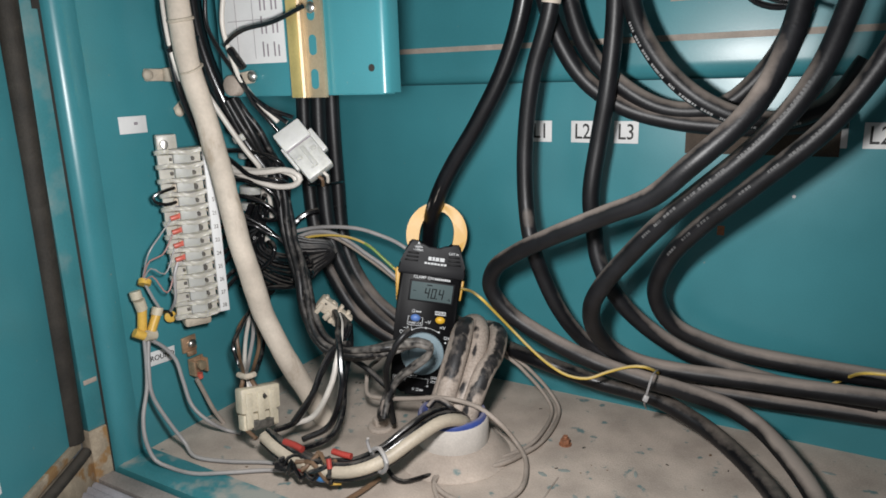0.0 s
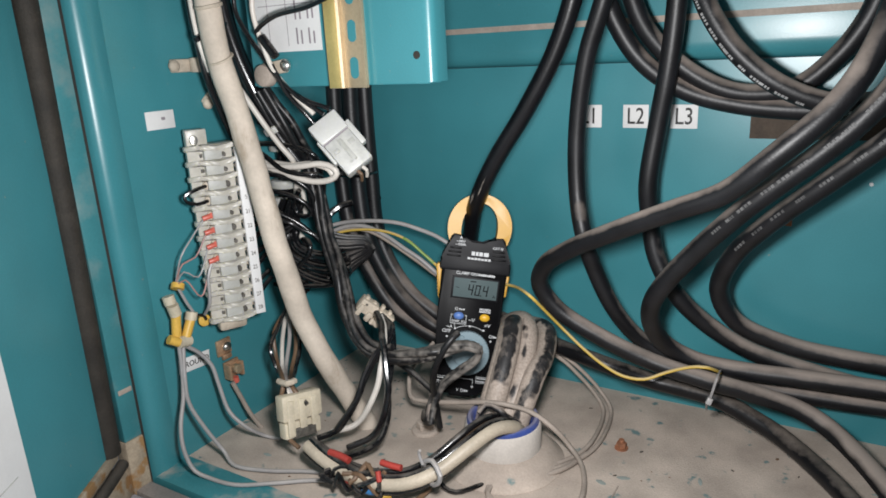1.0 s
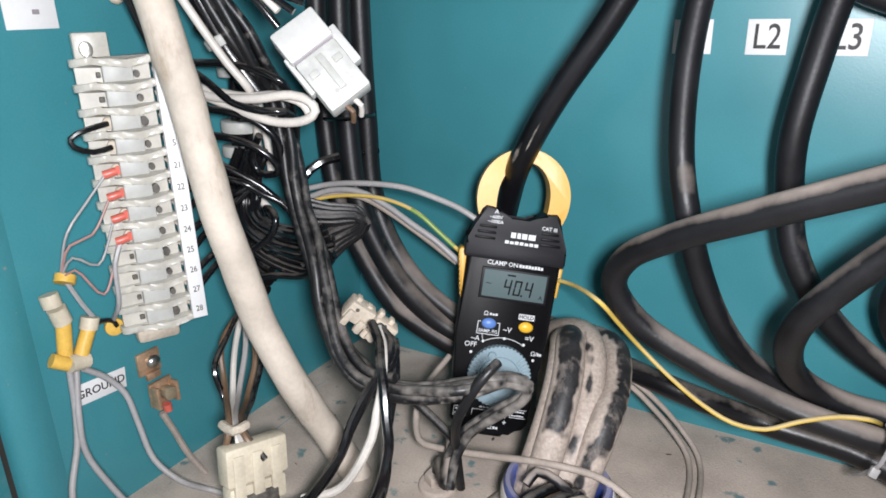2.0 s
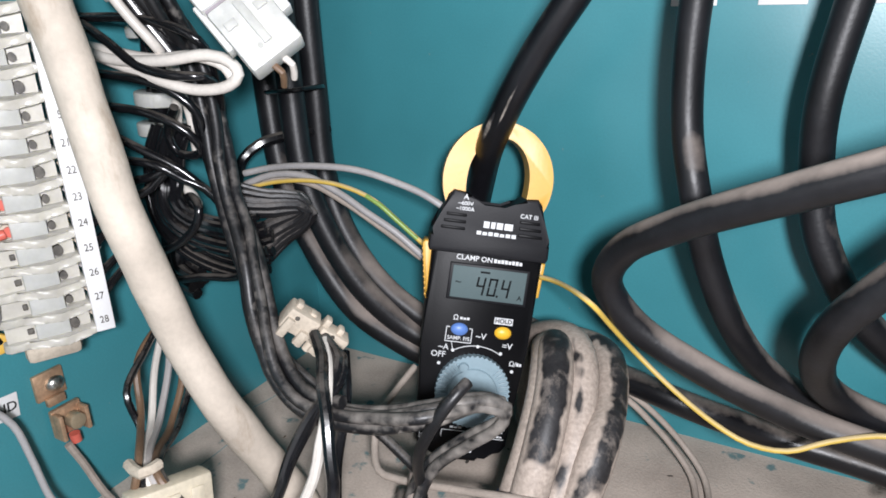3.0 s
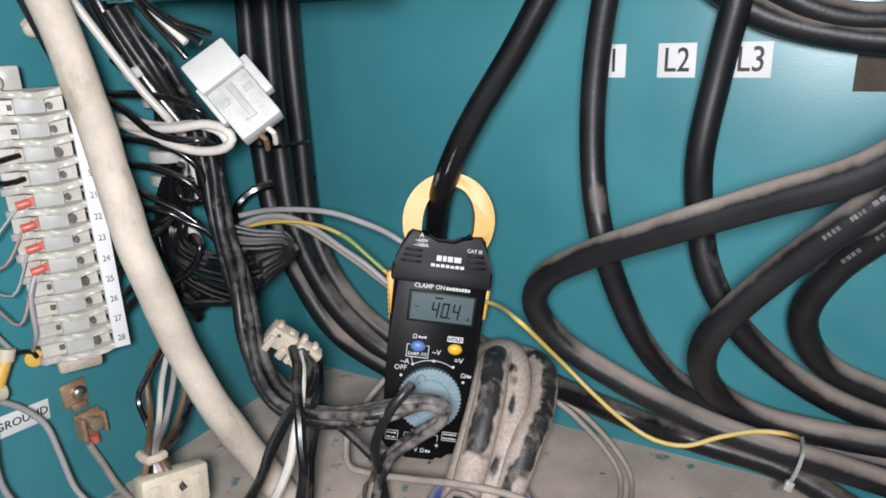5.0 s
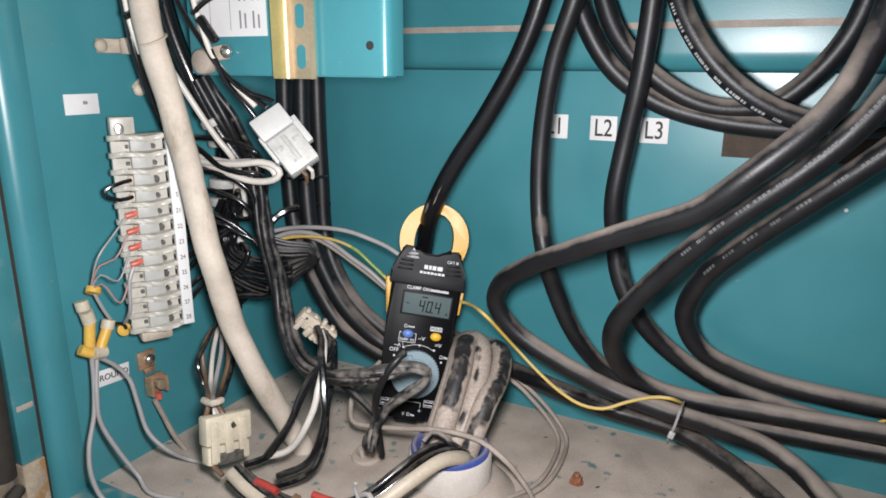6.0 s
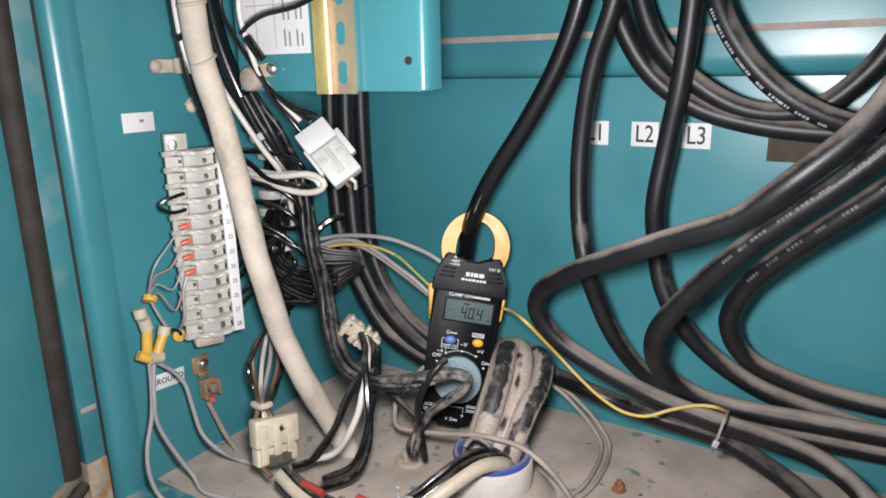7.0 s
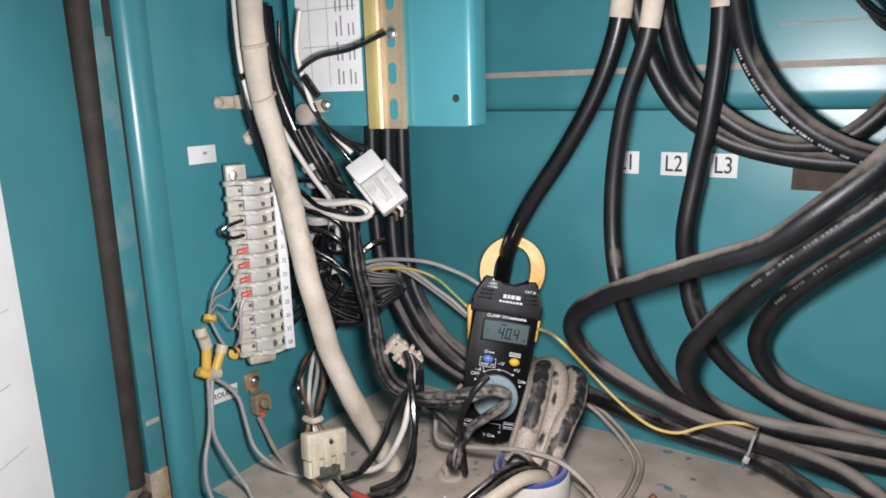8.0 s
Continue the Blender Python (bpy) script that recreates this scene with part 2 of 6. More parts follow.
def box(bm, lo, hi, bevel=0.0, seg=2):
    c = [(a + b) / 2 for a, b in zip(lo, hi)]
    s = [b - a for a, b in zip(lo, hi)]
    g = bmesh.ops.create_cube(bm, size=1.0, matrix=Matrix.LocRotScale(c, None, s))
    if bevel:
        edges = list({e for v in g["verts"] for e in v.link_edges})
        bmesh.ops.bevel(bm, geom=edges, offset=bevel, segments=seg, profile=0.5, affect="EDGES")
    return bm


def cyl(bm, p, q, r, r2=None, seg=20, bevel=0.0):
    p, q = Vector(p), Vector(q)
    d = q - p
    m = Matrix.Translation((p + q) / 2) @ d.to_track_quat("Z", "Y").to_matrix().to_4x4()
    g = bmesh.ops.create_cone(bm, cap_ends=True, segments=seg, radius1=r, radius2=r if r2 is None else r2, depth=d.length, matrix=m)
    if bevel:
        edges = [e for e in {e for v in g["verts"] for e in v.link_edges} if any(len(f.verts) > 4 for f in e.link_faces)]
        bmesh.ops.bevel(bm, geom=edges, offset=bevel, segments=2, profile=0.5, affect="EDGES")
    return bm


def extrude_profile(bm, pts, z0, z1, axis="z", bevel=0.0):
    """A closed outline in two axes, drawn out along the third."""
    order = {"z": lambda a, b, c: (a, b, c), "x": lambda a, b, c: (c, a, b), "y": lambda a, b, c: (a, c, b)}[axis]
    lo = [bm.verts.new(order(a, b, z0)) for a, b in pts]
    hi = [bm.verts.new(order(a, b, z1)) for a, b in pts]
    n = len(pts)
    fs = [bm.faces.new(lo), bm.faces.new(list(reversed(hi)))]
    for i in range(n):
        fs.append(bm.faces.new((lo[i], hi[i], hi[(i + 1) % n], lo[(i + 1) % n])))
    if bevel:
        edges = list({e for f in fs[:2] for e in f.edges})
        bmesh.ops.bevel(bm, geom=edges, offset=bevel, segments=2, profile=0.5, affect="EDGES")
    return bm


def smooth_path(pts, step=0.004):
    """A rounded line through the points, evenly sampled."""
    p = [Vector(q) for q in pts]
    p = [2 * p[0] - p[1]] + p + [2 * p[-1] - p[-2]]
    out = []
    for i in range(1, len(p) - 2):
        a, b, c, d = p[i - 1:i + 3]
        t0, t1 = 0.0, max((b - a).length, 1e-5) ** 0.5
        t2 = t1 + max((c - b).length, 1e-5) ** 0.5
        t3 = t2 + max((d - c).length, 1e-5) ** 0.5
        n = max(2, int((c - b).length / step))
        for k in range(n):
            t = t1 + (t2 - t1) * k / n
            a1 = (t1 - t) / (t1 - t0) * a + (t - t0) / (t1 - t0) * b
            a2 = (t2 - t) / (t2 - t1) * b + (t - t1) / (t2 - t1) * c
            a3 = (t3 - t) / (t3 - t2) * c + (t - t2) / (t3 - t2) * d
            b1 = (t2 - t) / (t2 - t0) * a1 + (t - t0) / (t2 - t0) * a2
            b2 = (t3 - t) / (t3 - t1) * a2 + (t - t1) / (t3 - t1) * a3
            out.append((t2 - t) / (t2 - t1) * b1 + (t - t1) / (t2 - t1) * b2)
    out.append(p[-2])
    return out


def tube(bm, pts, r, seg=12, flat=1.0):
    """A round bar along sampled points, with closed ends."""
    rings, side = [], None
    for i, p in enumerate(pts):
        d = (pts[min(i + 1, len(pts) - 1)] - pts[max(i - 1, 0)]).normalized()
        if side is None:
            side = d.orthogonal().normalized()
        side = (side - d * side.dot(d)).normalized()
        up = d.cross(side)
        rings.append([bm.verts.new(p + r * (math.cos(2 * math.pi * k / seg) * side + flat * math.sin(2 * math.pi * k / seg) * up)) for k in range(seg)])
    for a, b in zip(rings, rings[1:]):
        for k in range(seg):
            bm.faces.new((a[k], a[(k + 1) % seg], b[(k + 1) % seg], b[k]))
    bm.faces.new(list(reversed(rings[0])))
    bm.faces.new(rings[-1])
    return bm


def wire(name, pts, r, material, label, category="wire", group="", seg=8, parent=None, step=0.004, wobble=0.0):
    path = smooth_path(pts, step)
    if wobble:
        path = [p + wobble * noise.noise_vector(p * 35.0) for p in path]
    ob = finish(name, tube(bmesh.new(), path, r, seg), material, parent)
    return tagged(ob, label, category, group)


def strand(path, k, n, spread, twist=6.0):
    """One of n neighbours that run along a path, turning slowly round it."""
    out, side = [], None
    for i, p in enumerate(path):
        d = (path[min(i + 1, len(path) - 1)] - path[max(i - 1, 0)]).normalized()
        if side is None:
            side = d.orthogonal().normalized()
        side = (side - d * side.dot(d)).normalized()
        up = d.cross(side)
        a = 2 * math.pi * k / n + twist * i / len(path)
        s = spread * (1.0 if k else 0.15) * (1 + 0.25 * math.sin(0.11 * i + 2.1 * k))
        out.append(p + s * (math.cos(a) * side + math.sin(a) * up))
    return out


def lettering(text, size, m, material, parent, name="lettering", bold=0.0, depth=0.00015, align="CENTER"):
    """Raised print in the built-in font, as a mesh."""
    cu = bpy.data.curves.new(name, "FONT")
    cu.body, cu.size, cu.align_x, cu.align_y = text, size, align, "CENTER"
    cu.extrude, cu.offset, cu.resolution_u = depth, bold, 3
    tmp = bpy.data.objects.new(name, cu)
    scene.collection.objects.link(tmp)
    bpy.context.view_layer.update()
    me = bpy.data.meshes.new_from_object(tmp.evaluated_get(bpy.context.evaluated_depsgraph_get()))
    bpy.data.objects.remove(tmp)
    me.materials.clear()
    me.materials.append(material)
    ob = new(name, me)
    ob.parent = parent
    ob.matrix_basis = m
    return ob


def basis(o, u, v):
    """A pose at o whose x runs along u and whose y runs near v; z stands out of the face towards the viewer."""
    u, v = Vector(u).normalized(), Vector(v)
    w = u.cross(v).normalized()
    v = w.cross(u)
    m = Matrix((u, v, w)).transposed().to_4x4()
    m.translation = o
    return m


def flat_face(corner):
    """From a corner and two edges: the pose at the face's middle, its width and its height (y runs up)."""
    o, a, b = (Vector(q) for q in corner)
    return basis(o + a / 2 + b / 2, a, -b), a.length, b.length


# ---- structure: the teal cabinet ----
def slab(name, lo, hi, material, label, category, bevel=0.0):
    return tagged(finish(name, box(bmesh.new(), lo, hi, bevel), material), label, category, kind="structure")


slab("floor", (-0.01, -0.236, -0.006), (0.96, 0.004, 0.0), FLOOR, "dust-covered steel cabinet floor with paint flecks", "floor")
bm = bmesh.new()
extrude_profile(bm, [(-0.236, 0.0010), (-0.254, 0.0016), (-0.2600, 0.0012), (-0.2634, -0.0010), (-0.2640, -0.004), (-0.2640, -0.022), (-0.2600, -0.022), (-0.2600, -0.005), (-0.236, -0.005)], -0.004, 0.96, axis="x")
tagged(finish("sill", bm, TEAL_WORN), "teal painted folded front lip of the cabinet floor, dusty", "sill", kind="structure")
# back wall: flat sheet, a rounded fold line, and an upper sheet with a seam
wall_back = slab("wall_back", (-0.01, 0.0, -0.006), (0.96, 0.006, 0.269), TEAL, "flat teal painted steel back wall", "wall")
bm = bmesh.new()
extrude_profile(bm, [(0.008, 0.269), (0.0025, 0.2695), (-0.001, 0.272), (-0.0035, 0.276), (-0.0042, 0.282), (-0.0042, 0.2962), (0.008, 0.2962)], -0.01, 0.96, axis="x")
part("folded_rail", bm, TEAL, wall_back)
part("seam_strip", box(bmesh.new(), (-0.01, -0.003, 0.2962), (0.96, 0.006, 0.3006)), WIRE_DUSTY, wall_back, "dusty grey seam strip")
part("upper_sheet", box(bmesh.new(), (-0.01, -0.0042, 0.3006), (0.96, 0.006, 0.72)), TEAL, wall_back)
part("upper_seam", box(bmesh.new(), (0.33, -0.0050, 0.3235), (0.80, -0.0040, 0.3246)), WIRE_DUSTY, wall_back)
slab("wall_left", (-0.006, -0.243, -0.004), (0.0, 0.0, 0.72), TEAL, "flat unseen teal painted steel side wall closing off the daylight", "wall")
# unseen right wall and roof, added so daylight enters only at the front
slab("wall_right", (0.95, -0.26, -0.006), (0.956, 0.0, 0.72), TEAL, "unseen teal painted steel side wall closing off the daylight", "wall")
slab("ceiling", (-0.01, -0.26, 0.72), (0.96, 0.01, 0.726), TEAL, "unseen teal painted steel cabinet roof closing off the daylight", "ceiling")
# front post with a rounded nose, a dark strip as the slot's shade, the jamb, the gasket and the door
bm = bmesh.new()
extrude_profile(bm, [(-0.006, -0.243), (0.0006, -0.243), (0.0022, -0.2475), (0.0030, -0.252), (0.0030, -0.2565), (0.0018, -0.2605), (-0.001, -0.2635), (-0.006, -0.2645)], -0.022, 0.72)
tagged(finish("post", bm, TEAL), "rounded teal painted front post of the cabinet", "post", kind="structure")
slab("slot", (-0.012, -0.2675, -0.022), (-0.004, -0.2635, 0.72), DARK, "dark strip painted as the shaded gap beside the front post", "gap")
bm = bmesh.new()
box(bm, (-0.012, -0.2805, 0.036), (-0.0015, -0.2672, 0.72), 0.0008)
jamb = tagged(finish("jamb", bm, TEAL_DUSTY), "teal painted door jamb strip, chipped", "jamb", kind="structure")
part("paint_chip", box(bmesh.new(), (-0.0017, -0.2785, 0.071), (-0.0011, -0.2685, 0.0745), 0.0002), WIRE_DUSTY, jamb, "bare scratch in the paint")
bm = bmesh.new()
tube(bm, [Vector((-0.006, -0.2888 + 0.020 * (z - 0.10), z)) for z in np.linspace(0.032, 0.72, 60)], 0.0076, 16)
tagged(finish("gasket", bm, GASKET), "thick dark rubber door gasket, dusty", "gasket", kind="structure")
bm = bmesh.new()
tube(bm, smooth_path([(-0.002, -0.284, 0.0205), (-0.002, -0.30, 0.0195), (-0.002, -0.40, 0.0190), (-0.002, -0.70, 0.0185)]), 0.0040, 10)
HINGE = Matrix.Translation((-0.005, -0.288, 0)) @ Matrix.Rotation(radians(33), 4, "Z") @ Matrix.Translation((0.005, 0.288, 0))
bottom_gasket = tagged(finish("bottom_gasket", bm, GASKET), "dark rubber gasket strip along the door's foot", "gasket", kind="structure")
door = slab("door_1", (-0.012, -0.95, 0.0325), (-0.006, -0.2935, 0.72), TEAL, "teal painted steel cabinet door, standing open", "door")
sheet = tagged(finish("sheet", box(bmesh.new(), (-0.0058, -0.62, 0.048), (-0.0052, -0.3750, 0.42)), PAPER), "white paper diagram stuck to the open door", "sheet")
for i in range(9):
    part("printed_line", box(bmesh.new(), (-0.0053, -0.60, 0.08 + 0.036 * i), (-0.0050, -0.385 - 0.004 * (i % 3), 0.0806 + 0.036 * i)), CELL, sheet)
slab("jamb_foot", (-0.013, -0.2808, -0.020), (-0.0012, -0.2665, 0.0356), TAN, "dusty rust-stained foot of the door jamb", "jamb", 0.0010)
door_foot = slab("door_foot", (-0.014, -0.95, 0.0245), (-0.0035, -0.2850, 0.0320), TAN, "dust-covered lower edge of the open door", "door edge", 0.0010)
door_ledge = slab("door_ledge", (-0.014, -0.95, -0.020), (-0.0005, -0.2812, 0.0150), TAN, "dusty ledge under the open door", "ledge", 0.0015)
for ob in (door, sheet, door_foot, door_ledge, bottom_gasket):
    ob.matrix_basis = HINGE @ ob.matrix_basis
# solid dark strip: the shade between lip and threshold is in its colour
slab("gap", (-0.004, -0.2668, -0.022), (0.96, -0.2642, -0.0060), DARK, "dark strip painted as the shaded gap before the floor lip", "gap")
slab("threshold", (-0.0125, -0.2795, -0.022), (0.96, -0.2668, -0.0022), GROUND, "dusty grey steel threshold strip before the cabinet", "threshold", 0.0012)
bm = bmesh.new()
prof = [(-0.2800, -0.0235)]
for i in range(40):
    prof += [(-0.2800 - 0.006 * i, -0.0050), (-0.2820 - 0.006 * i, -0.0032), (-0.2840 - 0.006 * i, -0.0032), (-0.2858 - 0.006 * i, -0.0050)]
prof.append((-0.52, -0.0235))
extrude_profile(bm, prof, -0.0004, 0.96, axis="x")
tagged(finish("rubber_mat", bm, MAT, smooth=False), "grey ribbed floor mat before the cabinet", "mat")
# solid dark block, its colour standing in for the notch's shade
slab("slot_notch", (-0.008, -0.2710, 0.3240), (-0.0008, -0.2660, 0.3600), DARK, "dark block painted as a shaded notch beside the front post", "gap")
slab("ground", (-3.0, -4.0, -0.05), (4.0, -0.2525, -0.024), GROUND, "grey dirty concrete ledge before the cabinet", "ground")


# ---- clamp meter ----
METER = Matrix(((0.8632, 0.0438, 0.5029, 0.1605), (0.4784, 0.2474, -0.8426, -0.0786), (-0.1613, 0.9680, 0.1926, 0.0673), (0, 0, 0, 1)))
MM = 0.001


def mm(pts):
    return [(a * MM, b * MM) for a, b in pts]


def mirrored(right, axis=-2.8):
    """An outline from its right half, mirrored about the meter's long axis."""
    return right + [(2 * axis - a, b) for a, b in reversed(right)]


def build_meter():
    top = thing("clamp_meter", "black handheld clamp meter with yellow jaws round a cable", "clamp meter", METER)
    # lower case
    body = mirrored([(5.5, -53.5), (7.0, -51.0), (8.5, -49.0), (17.0, -48.0), (19.5, -44.5), (22.5, 5.0), (23.3, 48.0), (21.5, 53.5)])
    bm = bmesh.new()
    extrude_profile(bm, mm(body), -0.021, 0.0, bevel=0.0022)
    part("case", bm, CASE, top)
    # head with finger guard
    head = mirrored([(24.3, 48.5), (25.2, 50.5), (25.0, 56.5), (22.8, 58.5), (21.6, 66.0), (18.8, 75.2), (16.6, 77.6), (11.0, 77.0), (7.2, 72.8), (2.2, 70.4)])
    bm = bmesh.new()
    extrude_profile(bm, mm(head), -0.019, 0.0022, bevel=0.0016)
    hd = part("head", bm, CASE_GREY, top)
    for s in (-1, 1):
        for k in range(3):
            bm = bmesh.new()
            x0, x1 = (9.5, 20.6 - 0.9 * k) if s > 0 else (-26.2 + 0.9 * k, -15.1)
            box(bm, (x0 * MM, (59.6 + 3.1 * k) * MM, 0.0020), (x1 * MM, (61.0 + 3.1 * k) * MM, 0.0031), 0.0004)
            part("grip_rib", bm, CASE, hd)
    bm = bmesh.new()
    extrude_profile(bm, mm([(-15.5, 50.2), (-11, 51.6), (5.5, 51.6), (10, 50.2), (22, 50.4), (22, 48.6), (-27.5, 48.6), (-27.5, 50.4)]), 0.0, 0.0012, bevel=0.0003)
    part("head_step", bm, CASE, hd)
    # jaws: two thick curved arms
    cx, cy = -2.8, 84.0
    for s in (1, -1):
        outer, inner = [], []
        for k in range(25):
            a = radians(90 - 128 * k / 24)
            squash = 1.0 if a > 0 else 1.0
            outer.append((cx + s * 25.2 * math.cos(a), cy + (26.5 if a > 0 else 27.5) * math.sin(a) * squash))
            inner.append((cx + s * (14.2 + 1.4 * max(0, -math.sin(a))) * math.cos(a), cy + (19.2 if a > 0 else 24.0) * math.sin(a)))
        pts = outer + list(reversed(inner))
        bm = bmesh.new()
        extrude_profile(bm, mm([(x + s * 0.12, y) for x, y in pts]), -0.0155, -0.0005, bevel=0.0026)
        part("jaw", bm, JAW, top, "thick yellow plastic clamp jaw")
    # side lever and strip
    bm = bmesh.new()
    extrude_profile(bm, mm([(-28.0, 24.0), (-28.9, 24.5), (-33.4, 50.5), (-32.4, 52.2), (-28.4, 52.0)]), -0.016, -0.0035, bevel=0.0007)
    lever = part("trigger_lever", bm, JAW, top, "ribbed yellow trigger lever")
    for k in range(9):
        y = 26.5 + 2.7 * k
        x = -28.6 - 4.3 * (y - 24.5) / 26.0
        part("rib", cyl(bmesh.new(), (x * MM, y * MM, -0.0155), (x * MM, y * MM, -0.004), 0.0007, seg=8), JAW, lever)
    bm = bmesh.new()
    extrude_profile(bm, mm([(22.4, 30), (24.8, 31.0), (25.6, 47.5), (23.2, 47.8)]), -0.016, -0.004, bevel=0.0006)
    part("side_strip", bm, JAW, top, "yellow edge strip")
    # display
    bm = bmesh.new()
    extrude_profile(bm, mm([(-19.4, 26.6), (18.2, 26.6), (18.2, 44.2), (-19.4, 44.2)]), -0.0005, 0.0009, bevel=0.0005)
    part("bezel", bm, CASE_GREY, top)
    bm = bmesh.new()
    extrude_profile(bm, mm([(-17.9, 27.9), (16.8, 27.9), (16.8, 43.0), (-17.9, 43.0)]), 0.0006, 0.0013, bevel=0.0002)
    lcd = part("display", bm, LCD, top, "grey-green liquid crystal display")
    seg = {"4": "bcfg", "0": "abcdef"}
    for k, d in enumerate("404"):
        ox, oy, w, h, t = -6.8 + 5.6 * k, 30.0, 4.3, 8.8, 1.2
        if k == 2:
            ox += 0.5
        bars = {"a": (0, h - t, w, h), "d": (0, 0, w, t), "g": (0, h / 2 - t / 2, w, h / 2 + t / 2),
                "f": (0, h / 2, t, h), "b": (w - t, h / 2, w, h), "e": (0, 0, t, h / 2), "c": (w - t, 0, w, h / 2)}
        bm = bmesh.new()
        for c in seg[d]:
            x0, y0, x1, y1 = bars[c]
            sl = 0.10
            q = [(x0 + 0.15, y0 + 0.15), (x1 - 0.15, y0 + 0.15), (x1 - 0.15, y1 - 0.15), (x0 + 0.15, y1 - 0.15)]
            extrude_profile(bm, mm([(ox + a + sl * b, oy + b) for a, b in q]), 0.00132, 0.00142)
        part("digit", bm, LCD_INK, lcd)
    part("decimal_point", box(bmesh.new(), (3.55 * MM, 29.9 * MM, 0.00132), (4.45 * MM, 31.0 * MM, 0.00142)), LCD_INK, lcd)
    lettering("~", 0.005, pose(-0.0148, 0.0355, 0.00136), LCD_INK, lcd)
    lettering("A", 0.0034, pose(0.0146, 0.0306, 0.00136), LCD_INK, lcd)
    part("unit_bar", box(bmesh.new(), (-5 * MM, 40.6 * MM, 0.00132), (-0.5 * MM, 41.5 * MM, 0.00140)), LCD_INK, lcd)
    # buttons
    for nm, x, y, mat in (("blue_button", -11.0, 12.4, BTN_BLUE), ("yellow_button", 9.7, 12.9, BTN_YELLOW)):
        bm = bmesh.new()
        bmesh.ops.create_uvsphere(bm, u_segments=20, v_segments=10, radius=1.0, matrix=Matrix.Translation((x * MM, y * MM, -0.0004)) @ Matrix.Diagonal((0.0042, 0.0032, 0.0022, 1)))
        part(nm, bm, mat, top)
    # rotary dial with a knurled rim
    bm = bmesh.new()
    n = 96
    rim = [((17.2 + 0.55 * (k % 2)) * math.cos(2 * math.pi * k / n) - 1.2, (17.2 + 0.55 * (k % 2)) * math.sin(2 * math.pi * k / n) - 16.2) for k in range(n)]
    extrude_profile(bm, mm(rim), -0.0005, 0.0042, bevel=0.0007)
    dial = part("dial", bm, DIAL, top, "grey-blue knurled rotary dial")
    bm = bmesh.new()
    cyl(bm, (-0.0012, -0.0162, 0.004), (-0.0012, -0.0162, 0.0052), 0.0118, 0.0112, 40)
    part("dial_face", bm, DIAL, dial)
    bm = bmesh.new()
    cyl(bm, (-0.0070, -0.0045, 0.0040), (-0.0070, -0.0045, 0.0056), 0.0026, 0.0020, 24)
    part("finger_dimple", bm, DIAL, dial)
    # print
    z = 0.00235
    logo = part("logo_bar", box(bmesh.new(), (-6.9 * MM, 61.9 * MM, 0.0021), (6.6 * MM, 64.9 * MM, z)), PRINT, top)
    part("logo_gap", box(bmesh.new(), (-4.2 * MM, 61.8 * MM, 0.0022), (-3.5 * MM, 65.0 * MM, 0.0025)), CASE_GREY, logo)
    part("logo_gap", box(bmesh.new(), (-1.5 * MM, 61.8 * MM, 0.0022), (-0.9 * MM, 65.0 * MM, 0.0025)), CASE_GREY, logo)
    part("logo_gap", box(bmesh.new(), (2.0 * MM, 61.8 * MM, 0.0022), (2.7 * MM, 65.0 * MM, 0.0025)), CASE_GREY, logo)
    def print_row(x0, y0, x1, y1, n, lift=0.0):
        """A row of plain blocks where the print is not lettered."""
        step = (x1 - x0) / n
        for k in range(n):
            part("print_bar", box(bmesh.new(), ((x0 + k * step) * MM, y0 * MM, lift), ((x0 + (k + 0.78) * step) * MM, (y1 - 0.25 * (k % 3 == 1)) * MM, lift + 0.00025)), PRINT, top)

    print_row(-9.6, 58.5, 9.2, 60.2, 7, 0.0021)
    lettering("CLAMP ON", 0.0034, pose(-0.0086, 0.0468, 0.0002), PRINT, top, bold=0.00004)
    print_row(0.6, 45.9, 14.2, 47.7, 8)
    for txt, s, x, y, dz in (("A", 0.0034, -16.4, 74.8, 0.0022), ("~600V", 0.0026, -16.3, 71.9, 0.0022), ("~1000A", 0.0026, -16.3, 69.4, 0.0022), ("CAT III", 0.0028, 13.4, 69.2, 0.0022),
                             ("OFF", 0.0040, -19.4, -0.6, 0.0), ("~A", 0.0040, -17.4, 3.2, 0.0), ("~V", 0.0042, -0.4, 10.0, 0.0), ("=V", 0.0042, 12.6, 6.6, 0.0),
                             ("SAMP. F/S", 0.0026, -11.0, 8.0, 0.0), ("V", 0.0034, -5.2, -47.6, 0.0), ("+", 0.0046, 6.3, -44.0, 0.0)):
        lettering(txt, s, pose(x * MM, y * MM, dz + 0.0002), PRINT, top, bold=0.00003)
    for x0, y0, x1, y1, n in ((-11.4, 17.3, -6.6, 18.5, 3), (18.3, -2.5, 21.0, -0.9, 2), (0.2, -48.4, 3.4, -46.9, 2), (-22.5, -39.3, -17.0, -38.4, 3), (-22.5, -41.8, -17.0, -40.9, 2), (9.5, -37.0, 17.0, -36.1, 5), (9.5, -39.4, 17.0, -38.5, 5), (-9.0, -36.6, -3.0, -35.7, 3)):
        print_row(x0, y0, x1, y1, n)
    for x, y, size in ((-13.4, 17.9, 0.0034), (16.0, -1.7, 0.0034), (-1.6, -47.6, 0.0032)):
        lettering("\u03a9", size, pose(x * MM, y * MM, 0.0002), PRINT, top, bold=0.00003)
    lettering("/", 0.0034, pose(0.0177, -0.0017, 0.0002), PRINT, top, bold=0.00003)
    bm = bmesh.new()
